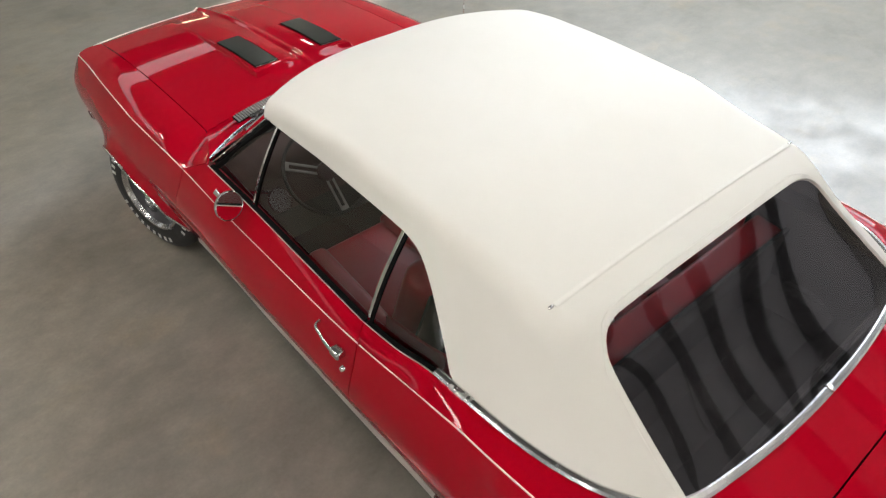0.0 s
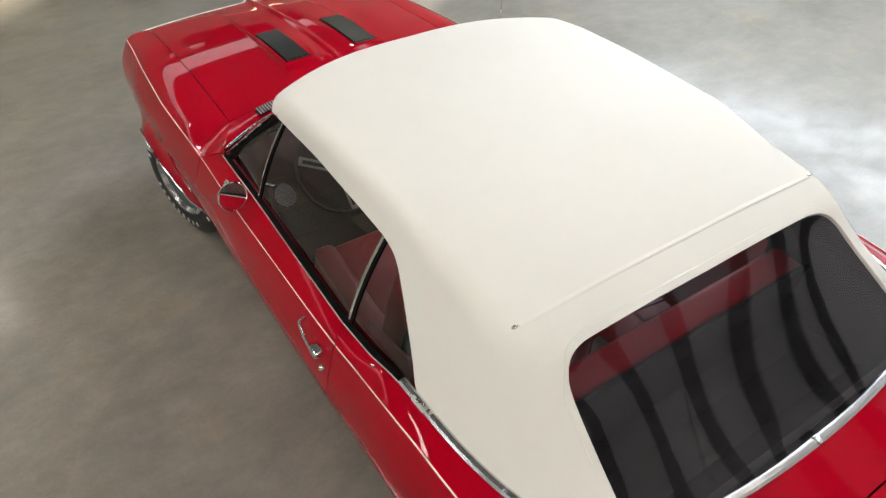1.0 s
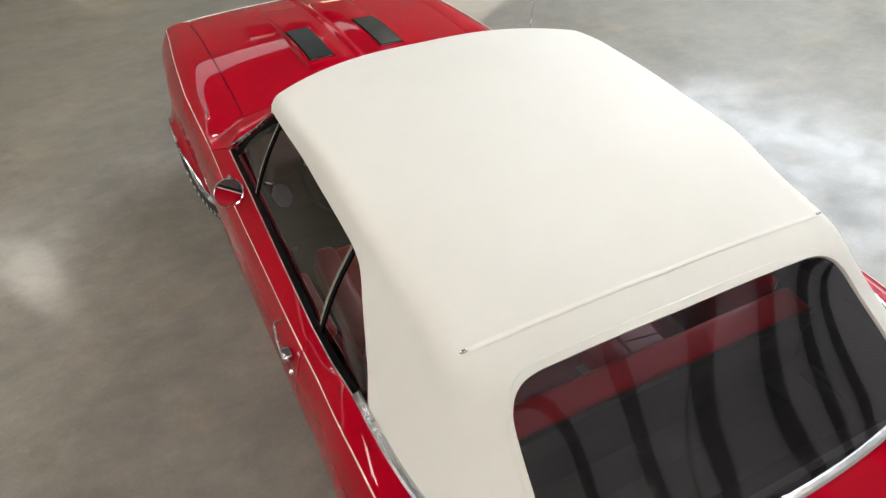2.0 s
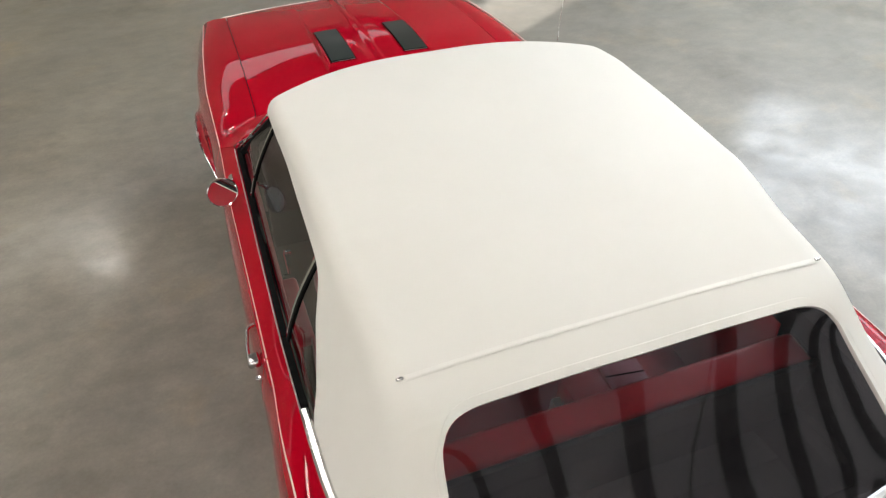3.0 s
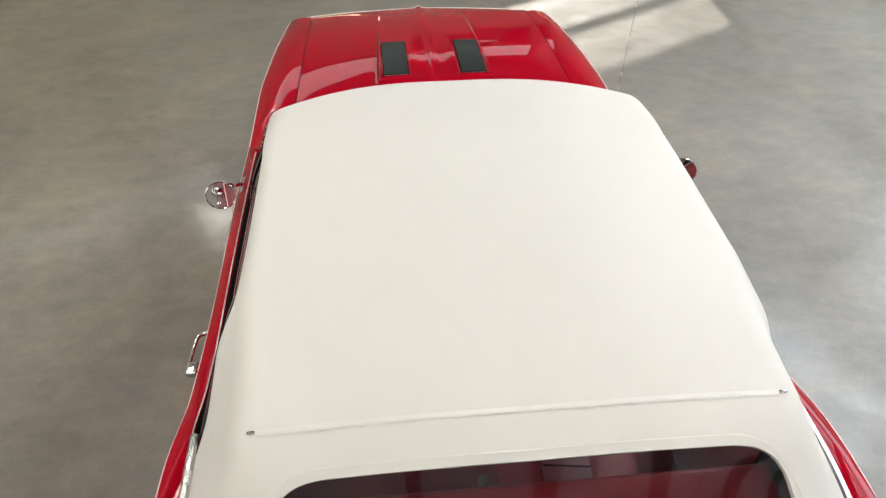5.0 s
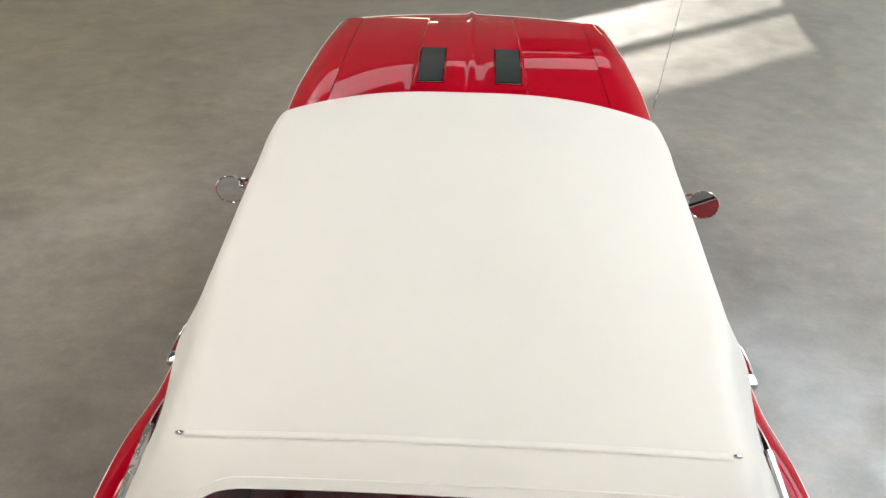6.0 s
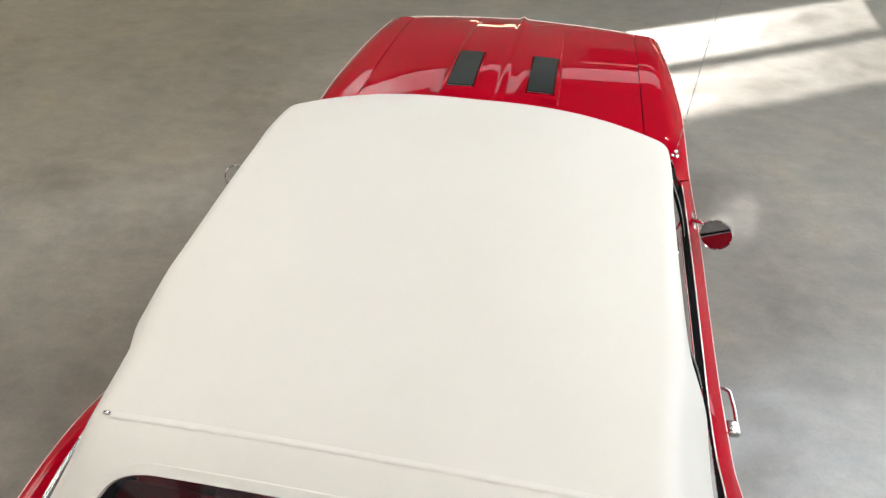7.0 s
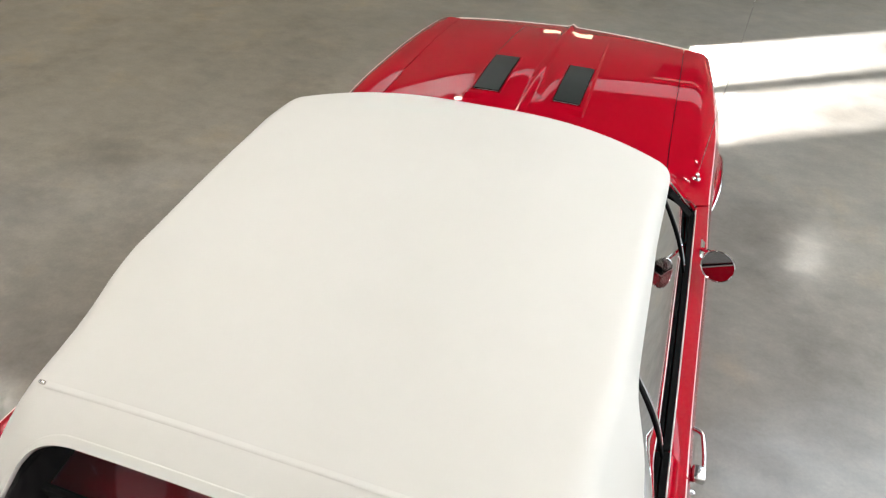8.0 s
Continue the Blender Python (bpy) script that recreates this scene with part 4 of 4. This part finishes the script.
# ---- glass ----
def build_glass(car, s):
    """Frameless side glass: wing window, door glass, quarter glass and the bars between them."""
    def sheet(name, lo, hi, label):
        rows = []
        for u in spread(0, 1, 8):
            row = []
            for a, b in zip(lo, hi):
                p = Vector(a).lerp(Vector(b), u)
                p.x += s * 0.012 * math.sin(math.pi * u)
                row.append(p)
            rows.append(row)
        return part(name, grid(rows), GLASS, car, label)
    def low(y):
        return (s * ((belt_x(y) if y > -0.53 else hip_x(y)) - 0.020), y, (belt_z(y) if y > -0.53 else hip_z(y)) - 0.01)
    def high(y):
        return (s * (roof_edge_x(y) - 0.012), y, roof_edge_z(y) + 0.004)
    bar_lo, bar_hi = Vector(low(-0.535)), Vector(high(-0.575))
    wing_lo, wing_hi = Vector(low(0.215)), Vector(high(0.165))
    n = 10
    sheet("door_glass", [low(-0.53 + (0.215 + 0.53) * t) for t in spread(0, 1, n)], [high(-0.575 + (0.165 + 0.575) * t) for t in spread(0, 1, n)], "clear side glass, wound up")
    sheet("quarter_glass", [low(-0.90 + (0.365) * t) for t in spread(0, 1, n)], [high(-0.90 + (0.325) * t) for t in spread(0, 1, n)], "clear rear side glass")
    pillar_lo, pillar_hi = (s * 0.792, 0.545, 0.955), (s * 0.690, 0.205, 1.285)
    sheet("wing_glass", [wing_lo.lerp(Vector(pillar_lo), t) for t in spread(0, 1, 4)], [wing_hi.lerp(Vector(pillar_hi), t) for t in spread(0, 1, 4)], "clear wing window")
    def bowed(a, b):
        return [Vector(a).lerp(Vector(b), t) + Vector((s * 0.014 * math.sin(math.pi * t), 0, 0)) for t in spread(0, 1, 10)]
    part("glass_bar", sweep(bowed(bar_lo, bar_hi), [(-0.0065, -0.005), (0.0065, -0.005), (0.0065, 0.004), (0, 0.006), (-0.0065, 0.004)], up=(s, 0, 0)), CHROME, car, "bright bar behind the door glass")
    part("glass_bar_seal", sweep([p + Vector((0, -0.0135, 0)) for p in bowed(bar_lo, bar_hi)], [(-0.007, -0.004), (0.007, -0.004), (0.007, 0.004), (-0.007, 0.004)], up=(s, 0, 0)), SEAL, car)
    part("glass_bar_cover", sweep([p + Vector((-s * 0.010, -0.004, 0)) for p in bowed(bar_lo, bar_hi)], [(-0.005, -0.003), (0.005, -0.003), (0.005, 0.003), (-0.005, 0.003)], up=(s, 0, 0)), SEAL, car)
    part("wing_bar", sweep(bowed(wing_lo, wing_hi), [(-0.0055, -0.005), (0.0055, -0.005), (0.0055, 0.004), (0, 0.006), (-0.0055, 0.004)], up=(s, 0, 0)), CHROME, car, "bright bar of the wing window")
    part("wing_bar_seal", sweep([p + Vector((0, -0.0120, 0)) for p in bowed(wing_lo, wing_hi)], [(-0.006, -0.004), (0.006, -0.004), (0.006, 0.004), (-0.006, 0.004)], up=(s, 0, 0)), SEAL, car)
    # A pillar: black seal, bright inner strip
    pil = [Vector(pillar_lo).lerp(Vector(pillar_hi), t) for t in spread(0, 1, 10)]
    part("windscreen_pillar", sweep(pil, [(-0.022, -0.016), (0.014, -0.016), (0.016, 0.000), (0.007, 0.009), (-0.013, 0.009), (-0.022, 0.002)]), SEAL, car, "black windscreen pillar")
    part("pillar_edge", sweep([p + Vector((-s * 0.010, -0.012, 0.009)) for p in pil], ring(0.0065, 8)), CHROME, car, "thin chrome inner strip")
    part("pillar_strip", sweep([p + Vector((s * 0.012, 0.018, 0.008)) for p in pil], ring(0.0035, 8)), STEEL, car, "chrome strip along the windscreen")


def screen_base(x):
    return 0.800 - 0.235 * (abs(x) / 0.82) ** 2.6


def build_windscreen(car):
    rows = []
    for u in spread(0, 1, 10):
        row = []
        for t in spread(-1, 1, 30):
            a = Vector((t * 0.785, screen_base(t * 0.785), 0.975))
            b = Vector((t * 0.685, 0.388 - 0.170 * abs(t) ** 2.7, 1.325 - 0.03 * abs(t) ** 3))
            row.append(a.lerp(b, u))
        rows.append(row)
    part("windscreen", grid(rows, flip=True), GLASS, car, "curved clear windscreen")
    path = [(x, screen_base(x) + 0.012, 0.982 - 0.012 * abs(x / 0.8) ** 2) for x in spread(-0.80, 0.80, 40)]
    part("screen_moulding", sweep(path, [(-0.003, -0.006), (0.0035, -0.007), (0.003, -0.001), (-0.002, 0.001)]), MOULD, car, "chrome moulding at the foot of the windscreen")
    # cowl panel with its louvres
    rows = []
    for t in spread(-1, 1, 40):
        x = t * 0.80
        xs = t * 0.693
        a = Vector((x, screen_base(x) + 0.018, 0.966 - 0.010 * abs(t) ** 2))
        b = Vector((xs, hood_rear(xs) - 0.005, hood_z(xs, hood_rear(xs) + 0.001)))
        rows.append([a.lerp(b, u) + Vector((0, 0, 0.004 * math.sin(math.pi * u))) for u in spread(0, 1, 6)])
    cowl = part("cowl_panel", grid(rows), PAINT, car)
    thicken(cowl, 0.01)
    rows = []
    for x in spread(-0.57, 0.57, 40):
        y0, y1 = screen_base(x) + 0.022, hood_rear(x) - 0.012
        ym, d = (y0 + y1) / 2, max(0.012, min(0.060, (y1 - y0) * 0.75))
        rows.append([(x, ym - d / 2, 0.9745 - 0.012 * abs(x) ** 2), (x, ym + d / 2, 0.9745 - 0.012 * abs(x) ** 2)])
    thicken(part("louvre_slot", grid(rows), SEAL, cowl, "dark slots of the air inlet"), 0.003)
    for i in range(80):
        x = -0.56 + 1.12 * i / 79
        if abs(x) < 0.02:
            continue
        y0, y1 = screen_base(x) + 0.022, hood_rear(x) - 0.012
        ym, d = (y0 + y1) / 2 + 0.0, min(0.055, (y1 - y0) * 0.7)
        if d < 0.012:
            continue
        part("louvre", box(0.0045, d, 0.008, (x, ym, 0.977 - 0.012 * abs(x) ** 2), turn=(0, 18, 0)), SPOKE, cowl)
    for s in (-1, 1):
        arm = [(s * 0.10, 0.82, 0.995), (s * 0.30, 0.80, 1.0), (s * 0.46, 0.74, 1.01)]
        part("wiper", join(tube(smooth_line(arm, 6), 0.005, 6), box(0.40, 0.012, 0.012, (s * 0.34, 0.735, 1.012), 0.002, turn=(0, 0, -s * 9))), STEEL, car, "brushed metal wiper")


# ---- fittings ----
def build_fittings(car, s):
    # round mirror on its foot
    c = Vector((s * 0.916, 0.205, 1.010))
    head = revolve([(0.046, 0.0), (0.042, 0.018), (0.030, 0.038), (0.012, 0.054), (0.002, 0.0585), (-0.006, 0.0585), (-0.008, 0.056), (-0.006, 0.054)], 36, "y")
    aim = Matrix.Translation(c) @ pose(0, 0, 0, -10.5 if s < 0 else -12, 0, 6.5 if s < 0 else -17.5)
    bmesh.ops.transform(head, matrix=aim, verts=head.verts)
    mirror = part("mirror", head, CHROME, car, "round chrome door mirror")
    glass = revolve([(-0.006, 0.0), (-0.006, 0.0555)], 36, "y")
    bmesh.ops.transform(glass, matrix=aim, verts=glass.verts)
    part("mirror_glass", glass, MIRROR if s < 0 else DIM_MIRROR, mirror)
    foot = Vector((s * 0.868, 0.385, 0.925))
    part("mirror_stalk", sweep(smooth_line([foot, foot + Vector((s * 0.012, -0.05, 0.035)), c + Vector((0, 0.075, -0.012)), c + Vector((0, 0.04, 0))], 6), ring(0.0085, 8)), CHROME, mirror)
    bm = box(0.022, 0.10, 0.012, tuple(foot + Vector((0, 0.0, -0.004))), 0.004, turn=(0, s * 42, 0))
    part("mirror_foot", bm, CHROME, mirror)
    # pull handle with push button, lock below
    x = lambda y, z: s * side_x(y, z)
    f, r = Vector((x(-0.372, 0.862), -0.372, 0.864)), Vector((x(-0.52, 0.845), -0.52, 0.846))
    o = Vector((s * 0.033, 0, 0))
    path = smooth_line([f, f + o * 0.75 + Vector((0, -0.012, 0)), f + o + Vector((0, -0.045, -0.004)), f.lerp(r, 0.6) + o * 1.02, r + o * 0.9, r + o * 0.2], 6)
    # the lever widens towards its rear pivot
    rows = []
    for i, p in enumerate(path):
        u = i / (len(path) - 1)
        a, b = path[max(0, i - 1)], path[min(len(path) - 1, i + 1)]
        across = (Vector(b) - Vector(a)).cross(Vector((0, 0, 1))).normalized() * 0.0062
        up = Vector((0, 0, 0.0068 + 0.0090 * max(0.0, (u - 0.35) / 0.65) ** 1.6))
        rows.append([tuple(Vector(p) + across * math.cos(w) + up * math.sin(w)) for w in spread(0, 2 * math.pi, 12)[:-1]])
    grip = grid(rows, close=True)
    for end in (rows[0], rows[-1]):
        grip.verts.ensure_lookup_table()
        grip.faces.new([min(grip.verts, key=lambda v, q=Vector(q): (v.co - q).length_squared) for q in end])
    bmesh.ops.recalc_face_normals(grip, faces=grip.faces)
    handle = part("door_handle", grip, WORN_CHROME, car, "chrome pull handle")
    part("handle_base", box(0.040, 0.050, 0.030, tuple(r + o * 0.58 + Vector((0, 0.008, 0))), 0.009, 3), WORN_CHROME, handle)
    bm = revolve([(0.0, 0.0), (0.0, 0.0085), (0.010, 0.0085), (0.013, 0.006), (0.0135, 0.0)], 16, "x")
    bmesh.ops.transform(bm, matrix=Matrix.Translation(r + o * 0.30 + Vector((0, 0.012, -0.020))) @ Matrix.Rotation(0 if s > 0 else math.pi, 4, "Z"), verts=bm.verts)
    part("push_button", bm, CHROME, handle, "round chrome push button")
    bm = revolve([(0.0, 0.0), (0.014, 0.0), (0.013, 0.007), (0.006, 0.011), (-0.01, 0.011)], 16, "x")
    bmesh.ops.transform(bm, matrix=Matrix.Translation((x(-0.53, 0.775), -0.53, 0.775)) @ Matrix.Rotation(0 if s > 0 else math.pi, 4, "Z"), verts=bm.verts)
    part("door_lock", bm, CHROME, car, "small chrome lock cylinder")
    marker = part("side_marker", box(0.016, 0.085, 0.034, (x(2.10, 0.50) + s * 0.002, 2.10, 0.50), 0.005, turn=(0, 0, s * 6)), CHROME, car, "small chrome side marker lamp")
    part("marker_lens", box(0.008, 0.066, 0.020, (x(2.10, 0.50) + s * 0.010, 2.10, 0.50), 0.003, turn=(0, 0, s * 6)), RED_CARPET, marker, "dark red lens")
    # raised badge on the fender behind the wheel arch, unreadable
    for i in range(5):
        part("badge_bar", box(0.004, 0.016, 0.016, (s * (side_x(1.02, 0.56) + 0.004), 1.06 - i * 0.024, 0.56), 0.0015), CHROME, car)


def build_antenna(car):
    a = Vector((0.812, 0.800, 0.938))
    part("antenna_base", revolve([(0.0, 0.0), (0.0, 0.017), (0.006, 0.017), (0.012, 0.010), (0.024, 0.010), (0.030, 0.006), (0.034, 0.0)], 16, "z"), CHROME, car, "chrome antenna socket").location = a
    part("antenna_mast", tube([a + Vector((0, 0, 0.03)), a + Vector((0.03, 0.03, 0.75))], 0.0014, 6), STEEL, car, "thin steel mast")


def build_wheel(car, x, y, turn=0.0):
    s = 1 if x > 0 else -1
    hub = new("wheel")
    hub.parent = car
    hub.empty_display_size = 0.1
    hub.matrix_basis = pose(x, y, 0.332, 0, 0, turn + (0 if s > 0 else 180))
    w, R = 0.105, 0.332
    part("tyre", revolve([(-w + 0.01, 0.20), (-w, 0.24), (-w + 0.002, 0.285), (-w + 0.02, R - 0.012), (-w + 0.035, R - 0.001), (-0.03, R), (-0.028, R - 0.008), (-0.022, R - 0.008), (-0.02, R),
                                 (0.02, R), (0.022, R - 0.008), (0.028, R - 0.008), (0.03, R), (w - 0.035, R - 0.001), (w - 0.02, R - 0.012), (w - 0.002, 0.285), (w, 0.24), (w - 0.01, 0.20)], 56, "x"), RUBBER, hub, "black tyre with raised white marks")
    for i in range(36):
        if i % 12 in (9, 10, 11):
            continue
        a = radians(i * 10)
        bm = box(0.003, 0.020, 0.026, (w - 0.001, 0, 0.268), 0.001)
        bmesh.ops.transform(bm, matrix=Matrix.Rotation(a, 4, "X"), verts=bm.verts)
        part("sidewall_mark", bm, WHITE_MARK, hub)
    part("rim", revolve([(w - 0.004, 0.205), (w + 0.004, 0.200), (w + 0.002, 0.192), (w - 0.02, 0.180), (w - 0.024, 0.184), (w - 0.010, 0.203)], 48, "x"), MOULD, hub, "polished wheel rim")
    part("rim_barrel", revolve([(w - 0.024, 0.184), (w - 0.055, 0.176), (-w + 0.02, 0.176), (-w + 0.005, 0.20)], 48, "x"), DARK_STEEL, hub, "dark inner rim")
    for i in range(5):
        rows = []
        for rr, hw, d in ((0.03, 0.030, 0.045), (0.08, 0.030, 0.040), (0.12, 0.036, 0.030), (0.16, 0.046, 0.018), (0.182, 0.055, 0.012)):
            rows.append([(w - 0.075 + d, -hw, rr), (w - 0.055 + d, -hw * 0.6, rr), (w - 0.055 + d, hw * 0.6, rr), (w - 0.075 + d, hw, rr)])
        bm = grid(rows)
        bmesh.ops.recalc_face_normals(bm, faces=bm.faces)
        bmesh.ops.transform(bm, matrix=Matrix.Rotation(radians(72 * i), 4, "X"), verts=bm.verts)
        thicken(part("spoke", bm, MOULD, hub), 0.01)
    part("hub_cap", revolve([(w - 0.04, 0.055), (w - 0.02, 0.052), (w - 0.005, 0.035), (w + 0.005, 0.0)], 28, "x"), SATIN, hub)
    part("brake_drum", revolve([(0.0, 0.15), (0.02, 0.15), (0.02, 0.0)], 28, "x"), SHADOWBOX, hub)


# ---- cabin ----
def cushion(w, d, h, at, turn=(0, 0, 0), r=0.05, pleats=0):
    """A stuffed block with rounded edges and a crowned, pleated face."""
    bm = box(w, d, h, (0, 0, 0))
    bmesh.ops.bevel(bm, geom=bm.edges[:], offset=r, segments=4, profile=0.5, affect="EDGES")
    bmesh.ops.transform(bm, matrix=pose(*at, *turn), verts=bm.verts)
    return bm


def build_cabin(car):
    for s in (-1, 1):
        x = s * 0.36
        seat = new("front_seat")
        seat.parent = car
        seat.matrix_basis = pose(x, -0.22, 0.26)
        part("cushion", cushion(0.52, 0.62, 0.20, (0, 0.18, 0.17), (4, 0, 0), 0.06), RED_VINYL, seat, "red vinyl bucket seat")
        part("backrest", cushion(0.52, 0.15, 0.60, (0, -0.21, 0.43), (16, 0, 0), 0.06), RED_VINYL, seat)
        for b in (-1, 1):
            part("bolster", cushion(0.10, 0.56, 0.09, (b * 0.215, 0.18, 0.265), (4, 0, b * 2), 0.035), RED_VINYL, seat)
        # black sheet put in for the shade behind the front seats
        part("back_shade", box(0.50, 0.016, 0.57, (0, -0.288, 0.405), 0.006, turn=(16, 0, 0)), BLACK, seat, "black sheet standing in for shade on the seat back")
    bench = new("rear_seat")
    bench.parent = car
    part("cushion", cushion(1.46, 0.50, 0.18, (0, -0.80, 0.29), (4, 0, 0), 0.06), RED_VINYL, bench, "red vinyl rear bench")
    part("backrest", cushion(1.50, 0.13, 0.46, (0, -1.078, 0.665), (6, 0, 0), 0.020), RED_VINYL, bench)
    for i in range(9):
        part("pleat", box(0.008, 0.016, 0.34, ((i - 4) * 0.12, -1.015, 0.665), 0.003, turn=(6, 0, 0)), RED_VINYL, bench)
    part("bench_back", box(1.50, 0.020, 0.47, (0, -1.146, 0.670), 0.003, turn=(6, 0, 0)), BLACK, bench, "black back board")
    # upright block, pale lid and post added mid-bench for an unidentified shape
    bench_block = part("bench_block", box(0.15, 0.12, 0.40, (0.065, -0.925, 0.575), 0.010), RED_VINYL, bench, "red vinyl block standing for an unidentified shape")
    part("bench_block_lid", box(0.15, 0.11, 0.014, (0.205, -0.925, 0.770), 0.005, turn=(0, 6, -4)), DULL_PINK, bench_block, "pale pink lid")
    part("bench_block_body", box(0.145, 0.10, 0.38, (0.205, -0.925, 0.570), 0.008), RED_CARPET, bench_block)
    part("lid_joint", box(0.146, 0.004, 0.004, (0.205, -0.930, 0.778), turn=(0, 6, -4)), RED_CARPET, bench_block)
    part("metal_post", box(0.034, 0.05, 0.09, (-0.045, -0.94, 0.70), 0.006), SATIN, bench_block, "dull metal post")
    # well behind the bench
    rows = []
    for y, z in ((-1.16, 0.80), (-1.19, 0.62), (-1.28, 0.56), (-1.45, 0.60), (-1.56, 0.78), (-1.63, 0.98)):
        rows.append([(x, y, z) for x in (-0.74, -0.66, -0.3, 0, 0.3, 0.66, 0.74)])
    part("top_well", grid(rows), BLACK, car, "black liner of the top well")
    for s in (-1, 1):
        rows = [[(s * (0.80 - 0.07 * u), y, 0.50 + (hip_z(y) - 0.505) * u) for u in spread(0, 1, 6)] for y in spread(-1.64, -0.94, 10)]
        for r, y in zip(rows, spread(-1.64, -0.94, 10)):
            for i, q in enumerate(r):
                r[i] = (s * min(abs(q[0]), hip_x(y) - 0.03), q[1], q[2])
            r.append((s * (hip_x(y) - 0.022), y, hip_z(y) + 0.003))
        part("well_side", grid(rows), BLACK, car, "black liner of the top well")
    # dash, wheel, console
    part("dashboard", cushion(1.44, 0.30, 0.24, (0, 0.60, 0.80), (-8, 0, 0), 0.07), DARK_VINYL, car, "dark red padded dashboard")
    part("dash_fascia", box(1.38, 0.05, 0.16, (0, 0.455, 0.76), 0.015, turn=(-14, 0, 0)), DARK_VINYL, car)
    part("firewall", box(1.44, 0.04, 0.60, (0, 0.72, 0.54)), BLACK, car)
    part("console", cushion(0.20, 0.80, 0.16, (0, 0.0, 0.36), (0, 0, 0), 0.03), RED_VINYL, car)
    steering = new("steering_wheel")
    steering.parent = car
    steering.matrix_basis = pose(-0.385, 0.365, 0.845, 43.7, 0, 0)
    rim = [(0.195 * math.cos(a), 0.195 * math.sin(a), 0) for a in spread(0, 2 * math.pi, 40)[:-1]]
    part("wheel_rim", sweep(rim, ring(0.008, 10), closed=True), BLACK, steering, "dark steering wheel rim")
    for a in (180, 60, 300):
        bm = join(box(0.011, 0.16, 0.006, (-0.014, 0.105, -0.012), 0.002), box(0.011, 0.16, 0.006, (0.014, 0.105, -0.012), 0.002), box(0.039, 0.022, 0.006, (0, 0.178, -0.011), 0.002))
        bmesh.ops.transform(bm, matrix=Matrix.Rotation(radians(a), 4, "Z"), verts=bm.verts)
        part("wheel_spoke", bm, SPOKE, steering, "polished slotted spoke")
    part("horn_pad", revolve([(-0.05, 0.03), (-0.02, 0.045), (0.005, 0.04), (0.012, 0.0)], 24, "z"), DARK_VINYL, steering)
    part("column", tube([(0, 0, -0.04), (0, 0, -0.30)], 0.025), DARK_VINYL, steering)
    for s in (-1, 1):
        rows = [[(s * (belt_x(y) - 0.045 - 0.040 * (1 - u) - 0.010 * math.sin(math.pi * u)), y, 0.245 + (belt_z(y) - 0.275) * u) for u in spread(0, 1, 8)] for y in spread(-0.56, 0.66, 12)]
        thicken(part("door_panel", grid(rows, flip=s > 0), RED_VINYL, car, "red vinyl door panel"), 0.01)
        part("armrest", cushion(0.07, 0.34, 0.05, (s * 0.755, -0.20, 0.70), (0, 0, 0), 0.018), RED_VINYL, car)
        part("window_crank", join(tube([(s * 0.76, 0.05, 0.66), (s * 0.735, 0.05, 0.66), (s * 0.733, 0.14, 0.70)], 0.006, 8), box(0.03, 0.02, 0.02, (s * 0.72, 0.14, 0.70), 0.006)), CHROME, car)
        rows = [[(s * (0.755 - 0.01 * u), y, 0.245 + (hip_z(y) - 0.285) * u) for u in spread(0, 1, 6)] for y in spread(-1.00, -0.53, 10)]
        thicken(part("rear_side_panel", grid(rows, flip=s > 0), RED_VINYL, car, "red vinyl rear side panel"), 0.01)
    part("inner_mirror", cushion(0.22, 0.03, 0.06, (0, 0.36, 1.235), (-8, 0, 0), 0.012), CHROME, car)


def build_car():
    car = thing("convertible_car", label="glossy red two-door convertible with white folding top closed", category="car")
    build_shell(car)
    build_hood(car)
    for s in (-1, 1):
        build_side(car, s)
    build_front_and_tail(car)
    build_top(car)
    for s in (-1, 1):
        build_glass(car, s)
    build_windscreen(car)
    for s in (-1, 1):
        build_fittings(car, s)
    build_antenna(car)
    build_wheel(car, -0.765, AXLE_F, 14)
    build_wheel(car, 0.765, AXLE_F, 14)
    build_wheel(car, -0.765, AXLE_R)
    build_wheel(car, 0.765, AXLE_R)
    build_cabin(car)


build_car()
